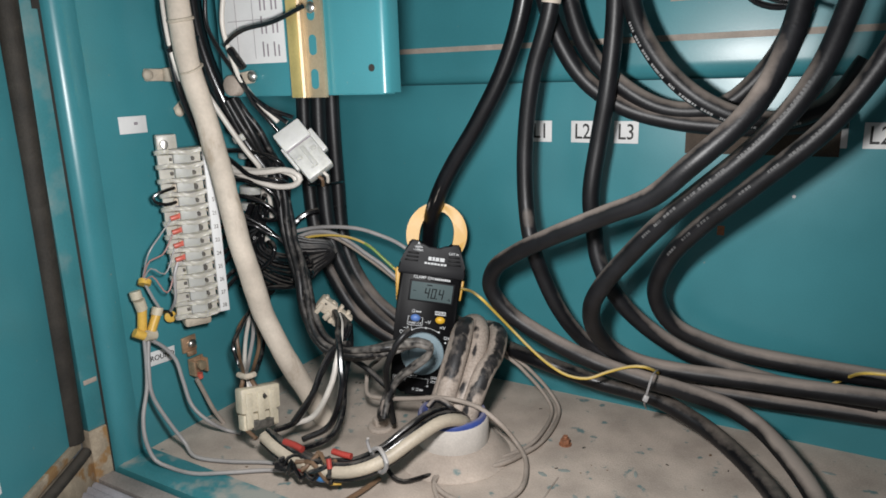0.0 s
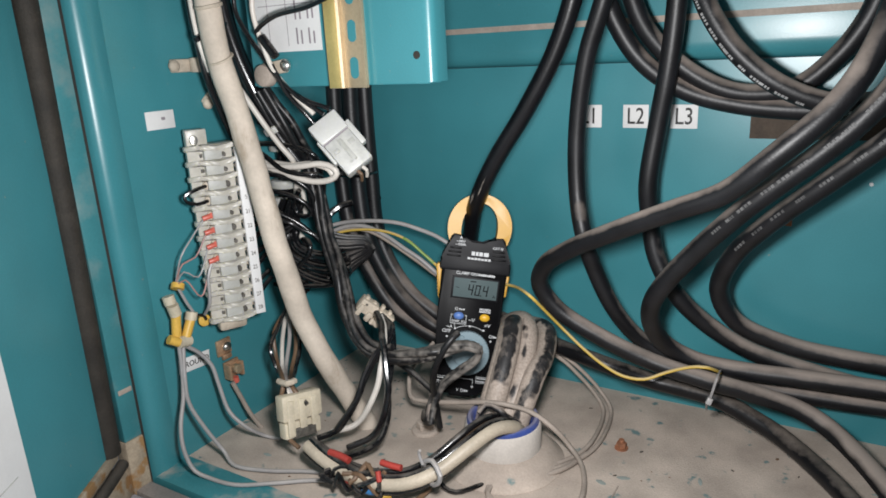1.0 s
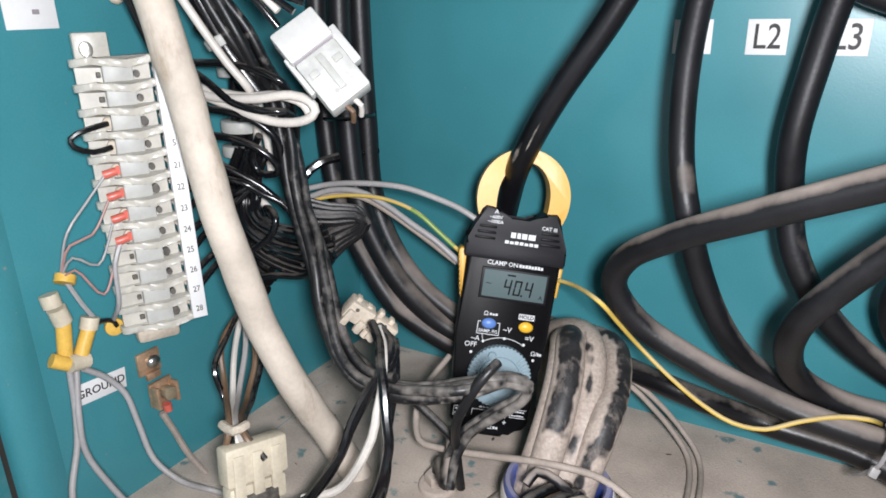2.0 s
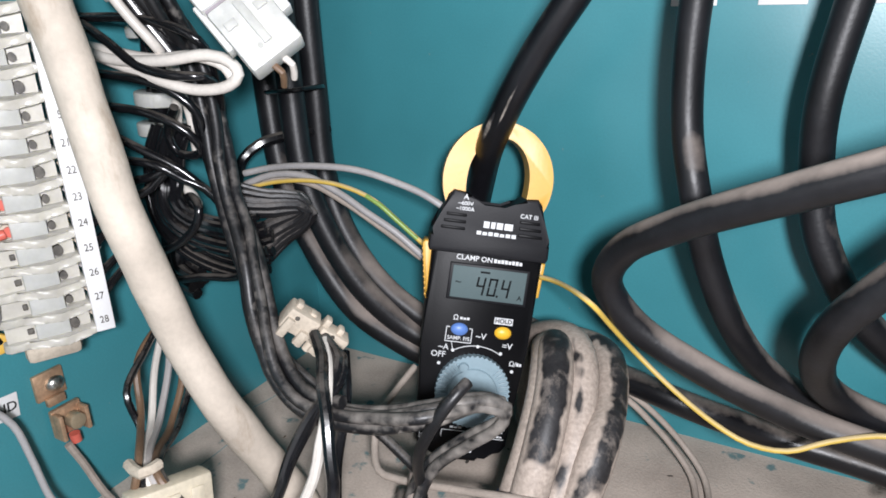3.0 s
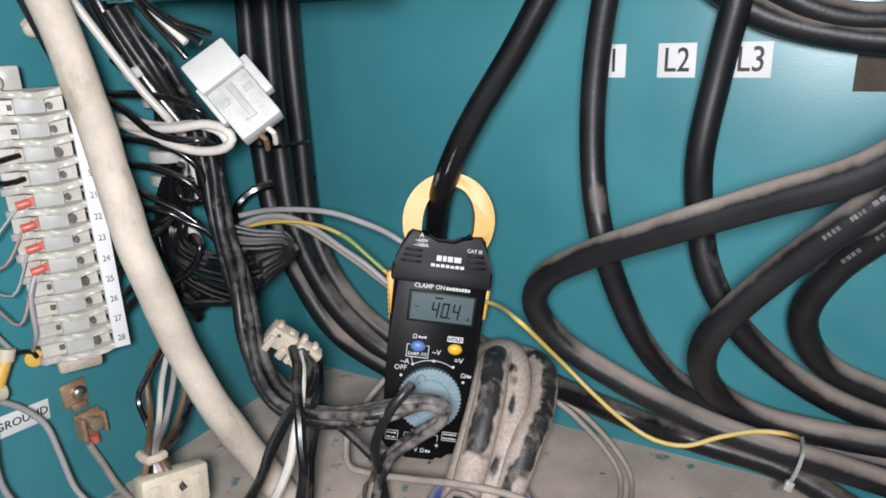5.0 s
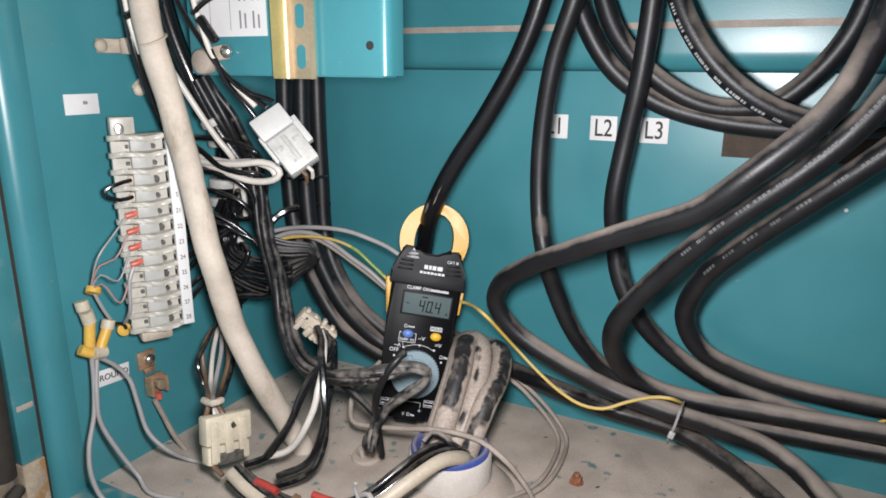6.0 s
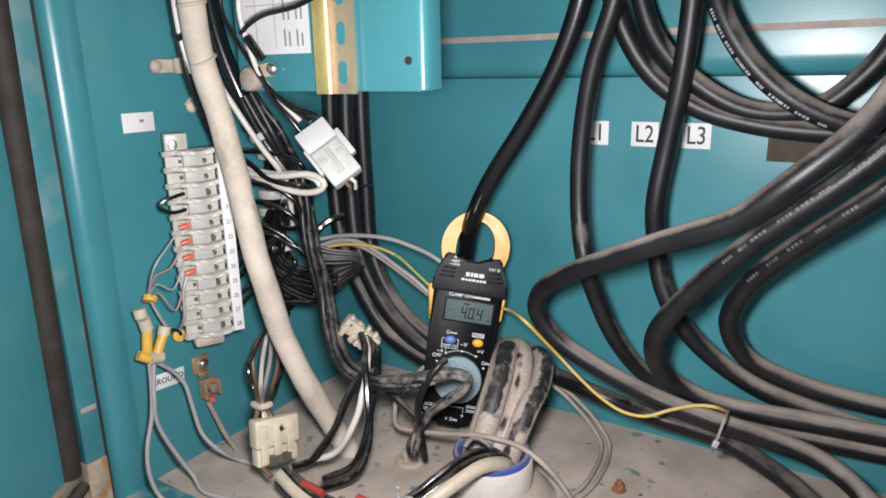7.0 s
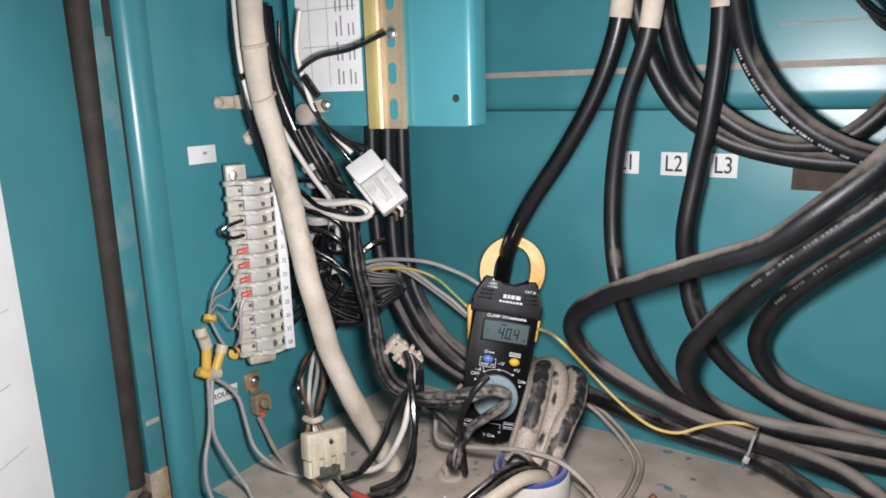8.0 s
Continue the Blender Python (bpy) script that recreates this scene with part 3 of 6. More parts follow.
    for q in ((-23.4, -43.0, -16.2, -42.7), (-23.4, -37.6, -16.2, -37.3), (-23.4, -43.0, -23.1, -37.3), (-16.5, -43.0, -16.2, -37.3), (-13.0, -38.0, 6.5, -37.7), (-13.0, -41.5, -12.7, -37.7), (6.2, -41.5, 6.5, -37.7), (8.6, -40.4, 17.8, -40.1), (8.6, -40.4, 8.9, -35.2), (8.6, -35.5, 17.8, -35.2)):
        box(bm, (q[0] * MM, q[1] * MM, 0.0), (q[2] * MM, q[3] * MM, 0.0002))
    part("print_frame", bm, PRINT, top)
    part("print_line", tube(bmesh.new(), [Vector((-0.0128, 0.0020, 0.0001)), Vector((-0.0134, 0.0040, 0.0001)), Vector((-0.0140, 0.0061, 0.0001))], 0.0002, 6), PRINT, top)
    for a in [128 + 7.5 * k for k in range(11)] + [-14 + 7.5 * k for k in range(9)]:
        bm = box(bmesh.new(), (0.0124, -0.00045, 0.0040), (0.0168, 0.00045, 0.0049), 0.0002)
        bmesh.ops.transform(bm, matrix=Matrix.Translation((-0.0012, -0.0162, 0)) @ Matrix.Rotation(radians(a), 4, "Z"), verts=bm.verts)
        part("grip_rib", bm, DIAL, dial)
    hold = part("hold_plate", box(bmesh.new(), (4.8 * MM, 17.0 * MM, 0.0), (13.6 * MM, 20.2 * MM, 0.0003)), PRINT, top)
    lettering("HOLD", 0.0029, pose(0.0092, 0.0186, 0.0005), CASE, hold, bold=0.00006)
    bm = bmesh.new()
    for q in ((-17.3, 6.0, -16.9, 13.4), (-5.1, 6.0, -4.7, 13.4), (-17.3, 6.0, -4.7, 6.4), (-17.3, 13.0, -15.6, 13.4), (-6.4, 13.0, -4.7, 13.4)):
        box(bm, (q[0] * MM, q[1] * MM, 0.0), (q[2] * MM, q[3] * MM, 0.0002))
    part("print_frame", bm, PRINT, top)
    for x, y in ((-18.6, -5.0), (-12.8, 2.0), (-1.2, 5.0), (10.0, 2.8), (16.6, -5.4)):
        part("print_dot", cyl(bmesh.new(), (x * MM, y * MM, -0.0001), (x * MM, y * MM, 0.0003), 0.0008, seg=14), PRINT, top)
    arc = [Vector(((-1.2 + 21.4 * math.cos(a)) * MM, (-16.2 + 21.4 * math.sin(a)) * MM, 0.0001)) for a in np.linspace(radians(58), radians(123), 20)]
    part("print_arc", tube(bmesh.new(), arc, 0.00022, 6), PRINT, top)
    return top


build_meter()


# ---- power cables ----
def power_cable(pts, r, material, label, sleeve_z=None, name="power_cable", group="power cables"):
    path = smooth_path(pts, 0.005)
    ob = tagged(finish(name, tube(bmesh.new(), path, r, 20), material), label, "cable", group)
    if sleeve_z:
        top = [p for p in path if p.z > sleeve_z]
        top = top if len(top) > 4 else path[:6]
        part("sleeve", tube(bmesh.new(), top, r + 0.0007, 20), CONDUIT, ob, "beige heat-shrink sleeve")
    return ob, path


def rubbed_patch(ob, path, i0, i1, r, facing, half, material, seed, name="bare_patch"):
    """A thin worn patch that hugs one side of a cable between two places on its path."""
    rnd = random.Random(seed)
    bm = bmesh.new()
    rows = []
    n = i1 - i0
    for k in range(n * 2 + 1):
        i, f = i0 + k // 2, 0.5 * (k % 2)
        p = path[i].lerp(path[min(i + 1, len(path) - 1)], f)
        d = (path[min(i + 1, len(path) - 1)] - path[max(i - 1, 0)]).normalized()
        w = Vector(facing)
        w = (w - d * w.dot(d)).normalized()
        v = d.cross(w)
        s_ = k / (n * 2)
        wide = half * max(0.06, math.sin(math.pi * s_)) ** 0.55
        lo, hi = -wide * (1 + 0.16 * math.sin(0.9 * k + seed) + rnd.uniform(-0.05, 0.05)), wide * (1 + 0.18 * math.sin(0.7 * k + 2.1 * seed) + rnd.uniform(-0.05, 0.05))
        row = []
        for j in range(9):
            a = lo + (hi - lo) * j / 8
            rr = r + (0.00022 if 0 < j < 8 and 0 < k < n * 2 else -0.00008)
            row.append(bm.verts.new(p + rr * (math.cos(a) * w + math.sin(a) * v)))
        rows.append(row)
    for a, b in zip(rows, rows[1:]):
        for j in range(8):
            bm.faces.new((a[j], a[j + 1], b[j + 1], b[j]))
    patch = part(name, bm, material, ob)
    worn = patch.data.attributes.new("wear", "FLOAT", "POINT")
    worn.data.foreach_set("value", [min(1.0, min(j, 8 - j) / 3, min(k, n * 2 - k) / 3) for k in range(n * 2 + 1) for j in range(9)])
    return patch


R = 0.0065
clamped, clamped_path = power_cable([(0.2497, -0.0746, 0.3633), (0.2451, -0.0727, 0.3244), (0.2301, -0.0696, 0.2829), (0.2066, -0.0691, 0.2414), (0.1842, -0.0692, 0.2086), (0.1706, -0.0668, 0.1868), (0.1573, -0.0585, 0.1643), (0.1473, -0.0465, 0.1445), (0.137, -0.0344, 0.1162), (0.132, -0.0264, 0.0837), (0.1453, -0.0243, 0.0649), (0.175, -0.0259, 0.0563), (0.2124, -0.0314, 0.0475), (0.2519, -0.0389, 0.0432), (0.2907, -0.0281, 0.0305), (0.3377, -0.0308, 0.0277), (0.3642, -0.0395, 0.0228), (0.3857, -0.05, 0.018), (0.4317, -0.1068, 0.0132), (0.4431, -0.145, 0.0107), (0.4559, -0.1873, 0.0102), (0.4796, -0.2212, 0.0099)],
            R, RUBBER, "black rubber power cable passing through the clamp jaws", 0.326)
zone = [i for i, q in enumerate(clamped_path) if (0.1606, -0.068, 0.1653)[2] < q.z < (0.1712, -0.072, 0.197)[2]]
rubbed_patch(clamped, clamped_path, zone[0], zone[len(zone) // 2 + 1], R, (0.35, -1, 0.1), 0.10, SCUFF, 3, "scuff_mark")
rubbed_patch(clamped, clamped_path, zone[len(zone) // 2], zone[-1], R, (-0.35, -1, 0.1), 0.22, SCUFF, 5, "scuff_mark")
power_cable([(0.2673, -0.0666, 0.3577), (0.2621, -0.0659, 0.318), (0.2477, -0.061, 0.2756), (0.2396, -0.0559, 0.225), (0.2408, -0.0569, 0.1793), (0.2477, -0.0629, 0.152), (0.2536, -0.0556, 0.1254), (0.2656, -0.0466, 0.0936), (0.2806, -0.0345, 0.0686), (0.3076, -0.0259, 0.0496), (0.3452, -0.0202, 0.0387), (0.397, -0.0162, 0.0357), (0.4491, -0.0142, 0.0368), (0.4975, -0.0142, 0.0394)],
            0.0061, RUBBER_DUSTY, "dusty black rubber power cable hanging before the label L1", 0.322)
power_cable([(0.302, -0.0499, 0.3588), (0.3023, -0.047, 0.3136), (0.2978, -0.044, 0.2652), (0.2913, -0.0407, 0.2268), (0.2863, -0.0404, 0.1862), (0.2881, -0.0361, 0.1586), (0.2932, -0.0371, 0.1345), (0.306, -0.0368, 0.1103), (0.3251, -0.0291, 0.0875), (0.3577, -0.0187, 0.0648), (0.3958, -0.0139, 0.0543), (0.4337, -0.011, 0.0474), (0.4852, -0.0121, 0.0461)],
            R, RUBBER_DUSTY, "dusty black rubber power cable hanging before the label L2", 0.333)
power_cable([(0.4225, -0.1047, 0.344), (0.4202, -0.1074, 0.3119), (0.4139, -0.1132, 0.2816), (0.4005, -0.1229, 0.2529), (0.3713, -0.1287, 0.222), (0.3495, -0.1236, 0.2021), (0.3213, -0.1164, 0.1883), (0.284, -0.1069, 0.1699), (0.2474, -0.0917, 0.1494), (0.2248, -0.0799, 0.1318), (0.2173, -0.0713, 0.1131), (0.2289, -0.066, 0.0939), (0.2586, -0.0607, 0.0755), (0.2973, -0.0526, 0.0582), (0.3351, -0.0528, 0.0517), (0.3627, -0.0462, 0.0451), (0.3927, -0.0382, 0.0358), (0.4126, -0.041, 0.0276), (0.4529, -0.1037, 0.0185), (0.4596, -0.1412, 0.0132), (0.4721, -0.1784, 0.0119), (0.494, -0.2027, 0.0108)],
            R, RUBBER_DUSTY, "dusty black rubber power cable bent in a tight hairpin", 0.345)
u5, u5_path = power_cable([(0.4494, -0.0889, 0.3387), (0.4424, -0.091, 0.3075), (0.4306, -0.0972, 0.2714), (0.4081, -0.0997, 0.2373), (0.3551, -0.097, 0.1855), (0.3291, -0.0888, 0.1558), (0.3108, -0.0849, 0.1315), (0.3013, -0.0779, 0.1131), (0.299, -0.0657, 0.0927), (0.3057, -0.0489, 0.0719), (0.3255, -0.0399, 0.0593), (0.3571, -0.0343, 0.0551), (0.3963, -0.0306, 0.0554), (0.4408, -0.0272, 0.0557), (0.4933, -0.0259, 0.0577)],
            R, RUBBER_DUSTY, "dusty black rubber power cable bent back towards the wall", 0.338)
u6, u6_path = power_cable([(0.4735, -0.0795, 0.3062), (0.4585, -0.0795, 0.273), (0.4376, -0.0795, 0.2412), (0.4018, -0.0738, 0.2052), (0.3671, -0.0642, 0.1712), (0.3464, -0.052, 0.1438), (0.3377, -0.0399, 0.1151), (0.3486, -0.0297, 0.0901), (0.3832, -0.021, 0.0743), (0.4295, -0.0163, 0.0689), (0.4879, -0.0142, 0.0671), (0.544, -0.0142, 0.0653)],
            R, RUBBER_DUSTY, "dusty black rubber power cable lying along the back wall")
power_cable([(0.2417, -0.0507, 0.3803), (0.247, -0.0457, 0.3387), (0.2622, -0.0407, 0.295), (0.2802, -0.0365, 0.269), (0.3068, -0.0304, 0.2505), (0.3397, -0.0262, 0.2409), (0.3769, -0.0241, 0.2371), (0.408, -0.022, 0.2374), (0.4477, -0.0199, 0.2426)],
            R, RUBBER_DUSTY, "dusty black rubber power cable sagging over the wall slot", None)
power_cable([(0.2562, -0.0374, 0.3783), (0.2615, -0.0364, 0.3438), (0.2781, -0.0341, 0.2939), (0.3079, -0.0314, 0.2633), (0.3385, -0.0268, 0.2486), (0.371, -0.0225, 0.2507), (0.3913, -0.0223, 0.2667), (0.4077, -0.0241, 0.2915), (0.4158, -0.026, 0.3255), (0.4156, -0.0299, 0.3666)],
            R, RUBBER_DUSTY, "black rubber power cable hanging in a wide loop")
u3, u3_path = power_cable([(0.3045, -0.046, 0.3761), (0.3105, -0.0472, 0.3362), (0.3196, -0.0494, 0.3056), (0.3389, -0.0493, 0.2761), (0.3638, -0.0471, 0.255), (0.3934, -0.0428, 0.2429), (0.4174, -0.0365, 0.2435), (0.4389, -0.0343, 0.2543), (0.4545, -0.034, 0.2782)],
            R, RUBBER_DUSTY, "black rubber power cable with a line of worn white print")


def worn_print(ob, path, zone, count, lengths, turn, ink=PRINT_WORN):
    """Short worn print bars along a stretch of a cable, on its side towards the room."""
    idx = [i for i in range(2, len(path) - 2) if zone[0] < path[i].x < zone[1] and zone[2] < path[i].z < zone[3]]
    if len(idx) < 4:
        return
    rnd = random.Random(5)
    for k in range(count):
        i = idx[int((k + 0.5) * len(idx) / count)]
        d = (path[i + 1] - path[i - 1]).normalized()
        toward = Vector(turn)
        w = (toward - d * toward.dot(d)).normalized()
        v = w.cross(d)
        m = Matrix((d, v, w)).transposed().to_4x4()
        m.translation = path[i] + w * 0.0065
        bm = bmesh.new()
        l = rnd.uniform(*lengths)
        for j in range(4):
            box(bm, (-l / 2 + j * l / 4, -0.0009, -0.0004), (-l / 2 + j * l / 4 + l / rnd.uniform(5.0, 7.5), 0.0009, 0.00018))
        bar = part("print_bar", bm, ink, ob)
        bar.matrix_basis = m


worn_print(u3, u3_path, (0.28, 0.42, 0.22, 0.31), 14, (0.005, 0.0095), (-0.35, -0.75, -0.55))
worn_print(u5, u5_path, (0.34, 0.44, 0.15, 0.27), 11, (0.006, 0.011), (-0.1, -0.95, 0.25), PRINT_FAINT)
worn_print(u6, u6_path, (0.35, 0.45, 0.14, 0.26), 9, (0.006, 0.011), (-0.1, -0.95, 0.25), PRINT_FAINT)

def paint_wear(ob, path, zones):
    """How far the dust is rubbed off a cable: full inside each zone (two places on its path, a side, a half width), fading at its rim."""
    worn = ob.data.attributes.new("wear", "FLOAT", "POINT")
    values = []
    for k in range(len(ob.data.vertices)):
        i = min(k // 20, len(path) - 1)
        d = (path[min(i + 1, len(path) - 1)] - path[max(i - 1, 0)]).normalized()
        out = (ob.data.vertices[k].co - path[i]).normalized()
        best = 0.0
        for a, b, facing, half in zones:
            w = Vector(facing)
            w = (w - d * w.dot(d)).normalized()
            across = (half - out.angle(w, 0.0)) / (0.45 * half)
            along = min(i - a + 1.0, b - i + 1.0) / 2.0
            best = max(best, min(1.0, across, along))
        values.append(max(0.0, best))
    worn.data.foreach_set("value", values)


# four thick dusty cables that rise from the floor pipe and bend over
for pts, lab in (([(0.2037, -0.1373, -0.0319), (0.2037, -0.1353, 0.018), (0.2077, -0.1196, 0.0582), (0.2067, -0.1063, 0.0722), (0.2046, -0.0972, 0.0787), (0.2, -0.084, 0.0813), (0.1945, -0.068, 0.076), (0.1875, -0.048, 0.0634), (0.179, -0.034, 0.0432), (0.175, -0.03, 0.008)], "first"),
                 ([(0.2116, -0.1313, -0.0339), (0.2109, -0.1296, 0.0167), (0.2167, -0.108, 0.0502), (0.214, -0.0924, 0.0643), (0.2098, -0.078, 0.0753), (0.2006, -0.0635, 0.0774), (0.184, -0.0474, 0.0692), (0.1677, -0.0334, 0.0537), (0.1613, -0.0275, 0.0304)], "second"),
                 ([(0.2194, -0.1288, -0.0347), (0.2198, -0.1257, 0.015), (0.2272, -0.107, 0.0556), (0.2244, -0.0824, 0.0608), (0.2209, -0.0677, 0.0663), (0.2143, -0.0542, 0.0685), (0.202, -0.0429, 0.0658), (0.1842, -0.0294, 0.0578), (0.1683, -0.0219, 0.0418)], "third"),
                 ([(0.1964, -0.1329, -0.0328), (0.1971, -0.1305, 0.0169), (0.2025, -0.1144, 0.0569), (0.2018, -0.1011, 0.0707), (0.199, -0.09, 0.0765), (0.1935, -0.074, 0.076), (0.186, -0.056, 0.0664), (0.1775, -0.04, 0.0511), (0.17, -0.031, 0.028), (0.168, -0.029, 0.0035)], "fourth")):
    supply, path = power_cable(pts, 0.0078, BARE, "thick cable caked in pale dust, bent out of the floor pipe", None, "supply_cable", "supply cables")
    top = max(range(len(path)), key=lambda i: path[i].z)
    low = next(i for i in range(len(path)) if path[i].z > 0.030)
    bare = {"fourth": (), "first": ((low + 4, top + 3, (0.30, -0.85, 0.5), 1.0),),
            "second": ((top - 3, top - 1, (0.1, -0.8, 0.6), 0.30), (top - 6, top - 4, (0.2, -0.8, 0.4), 0.28), (low + 2, low + 4, (0.0, -0.9, 0.4), 0.25)),
            "third": ((low + 3, top + 2, (0.62, -0.70, 0.40), 0.80), (low - 1, low + 3, (0.0, -0.9, 0.4), 0.3))}[lab]
    paint_wear(supply, path, bare)

# three black cables in the corner with a tie
corner = []
for pts in ([(0.0187, -0.0372, 0.3767), (0.0103, -0.038, 0.2674), (0.0093, -0.0387, 0.2294), (0.0122, -0.0414, 0.1806), (0.0208, -0.0449, 0.1306), (0.0401, -0.0485, 0.0962), (0.0651, -0.0476, 0.0614), (0.094, -0.0414, 0.0414), (0.1285, -0.0337, 0.0275), (0.1579, -0.0274, 0.0166)],
            [(0.0445, -0.0507, 0.3719), (0.0384, -0.0511, 0.2668), (0.0372, -0.0515, 0.2302), (0.0402, -0.0538, 0.1829), (0.0457, -0.0562, 0.139), (0.0573, -0.0546, 0.1059), (0.0762, -0.0492, 0.0732), (0.1009, -0.0379, 0.0473), (0.1347, -0.0313, 0.0346)],
            [(0.0447, -0.0331, 0.3746), (0.0394, -0.0333, 0.2666), (0.0389, -0.0333, 0.2239), (0.0396, -0.0329, 0.179), (0.0432, -0.035, 0.1322), (0.0574, -0.0376, 0.1003), (0.0789, -0.0371, 0.0735), (0.1062, -0.0319, 0.0529), (0.135, -0.0271, 0.0407)]):
    power_cable(pts, 0.0069, RUBBER_DUSTY, "thick black cable running down the cabinet corner", None, "corner_cable", "corner cables")
bm = bmesh.new()
ring = smooth_path([(0.0035, -0.036, 0.1793), (0.029, -0.056, 0.1828), (0.0495, -0.062, 0.1853), (0.0526, -0.046, 0.1854), (0.0421, -0.03, 0.1831), (0.024, -0.02, 0.1823), (-0.0008, -0.022, 0.1799), (0.0035, -0.036, 0.1793)], 0.003)
tagged(finish("cable_tie", tube(bm, ring, 0.0012, 8), WIRE_BLACK), "thin black cable tie round the corner cables", "cable tie")

# ---- back wall labels and slot ----
def sticker(name, x0, z0, w, h, text, label):
    ob = tagged(finish(name, box(bmesh.new(), (x0, -0.0006, z0), (x0 + w, 0.0002, z0 + h), 0.0002), PAPER), label, "label", "phase labels")
    if text:
        lettering(text, 0.0170, pose(x0 + w / 2, -0.0007, z0 + h / 2 - 0.0003, 90) @ Matrix.Diagonal((0.80, 1.0, 1.0, 1.0)), INK, ob, bold=0.00012)
    return ob


sticker("phase_label", 0.2200, 0.2215, 0.0195, 0.0172, "L1", "white printed label L1 on the teal back wall")
sticker("phase_label", 0.2560, 0.2215, 0.0190, 0.0172, "L2", "white printed label L2 on the teal back wall")
sticker("phase_label", 0.2910, 0.2215, 0.0190, 0.0172, "L3", "white printed label L3 on the teal back wall")
sticker("phase_label", 0.4300, 0.2215, 0.0190, 0.0172, "L1", "white printed label half hidden behind cables")
sticker("phase_label", 0.4580, 0.2215, 0.0190, 0.0172, "L2", "white printed label behind the hairpin cables")
slab("wall_slot", (0.345, -0.0012, 0.2155), (0.445, 0.001, 0.2345), FOAM, "dark brown foam-lined cable slot in the back wall", "slot")
finish("paint_chip", cyl(bmesh.new(), (0.4205, -0.0007, 0.1870), (0.4205, 0.0002, 0.1870), 0.0012, seg=10), PAPER, wall_back)
finish("paint_chip", box(bmesh.new(), (0.3715, -0.0006, 0.155), (0.3765, 0.0002, 0.162)), RUST, wall_back)

# ---- mounting panel with its rail, paper sheet and clips ----
bm = bmesh.new()
extrude_profile(bm, [(0.040, -0.1600), (0.1815, -0.1600), (0.1845, -0.1594), (0.1868, -0.1578), (0.1880, -0.1550), (0.1880, -0.1440), (0.1860, -0.1440), (0.1860, -0.1545), (0.1835, -0.1572), (0.040, -0.1575)], 0.2665, 0.72)
panel = tagged(finish("panel", bm, TEAL), "teal painted folded steel mounting panel", "panel", kind="structure")
part("bottom_flange", box(bmesh.new(), (0.040, -0.1572, 0.2655), (0.1830, -0.1440, 0.2675)), TEAL, panel)
part("screw_hole", cyl(bmesh.new(), (0.1765, -0.1604, 0.2825), (0.1765, -0.1585, 0.2825), 0.0024, seg=16), DARK, panel)
rail = thing("mounting_rail", "gold zinc-plated slotted mounting rail on the teal panel", "rail", pose(0, 0, 0))
bm = bmesh.new()
extrude_profile(bm, [(0.1132, -0.1600), (0.1132, -0.1668), (0.1148, -0.1682), (0.1240, -0.1682), (0.1252, -0.1668), (0.1252, -0.1640), (0.1390, -0.1640), (0.1396, -0.1655), (0.1418, -0.1655), (0.1418, -0.1635), (0.1404, -0.1632), (0.1398, -0.1602)], 0.2643, 0.60)
part("rail_body", bm, GOLD_DULL, rail)
part("bright_flange", box(bmesh.new(), (0.1146, -0.1688, 0.2645), (0.1241, -0.1680, 0.60), 0.0003), GOLD, rail, "shiny gold flange")
for k in range(10):
    z = 0.2765 + 0.0222 * k
    bm = bmesh.new()
    for a, dz in [(radians(15 * q), 0.0034 if q < 12 else -0.0034) for q in range(24)]:
        bm.verts.new((0.1322 + 0.0032 * math.cos(a), -0.1643, z + dz + 0.0032 * math.sin(a)))
    rim_face = bm.faces.new(bm.verts)
    bmesh.ops.extrude_face_region(bm, geom=[rim_face])
    for v in list(bm.verts)[24:]:
        v.co.y += 0.0006
    part("rail_slot", bm, TEAL, rail)
bm = bmesh.new()
bmesh.ops.create_uvsphere(bm, u_segments=16, v_segments=8, radius=1, matrix=Matrix.Translation((0.1325, -0.1645, 0.3225)) @ Matrix.Diagonal((0.0040, 0.0022, 0.0040, 1)))
part("rail_screw", bm, STEEL, rail)

sheet2 = thing("circuit_sheet", "white printed circuit diagram sheet on the panel", "sheet", pose(0, 0, 0))
part("paper", box(bmesh.new(), (0.048, -0.1609, 0.2885), (0.1045, -0.1601, 0.40)), PAPER, sheet2)
for k, (x0, x1, z0, z1) in enumerate([(0.052, 0.102, 0.3180, 0.3184), (0.052, 0.102, 0.3420, 0.3424), (0.0765, 0.0768, 0.292, 0.396), (0.0600, 0.0603, 0.292, 0.396)]):
    part("printed_line", box(bmesh.new(), (x0, -0.16115, z0), (x1, -0.16085, z1)), INK_GREY, sheet2)
rnd = random.Random(3)
for k in range(26):
    x, z = (0.0985, 0.0945, 0.0880, 0.0840)[k % 4], 0.293 + 0.0155 * (k // 4)
    part("text_bar", box(bmesh.new(), (x, -0.16115, z), (x + 0.0013, -0.16085, z + rnd.uniform(0.006, 0.013))), INK_GREY, sheet2)


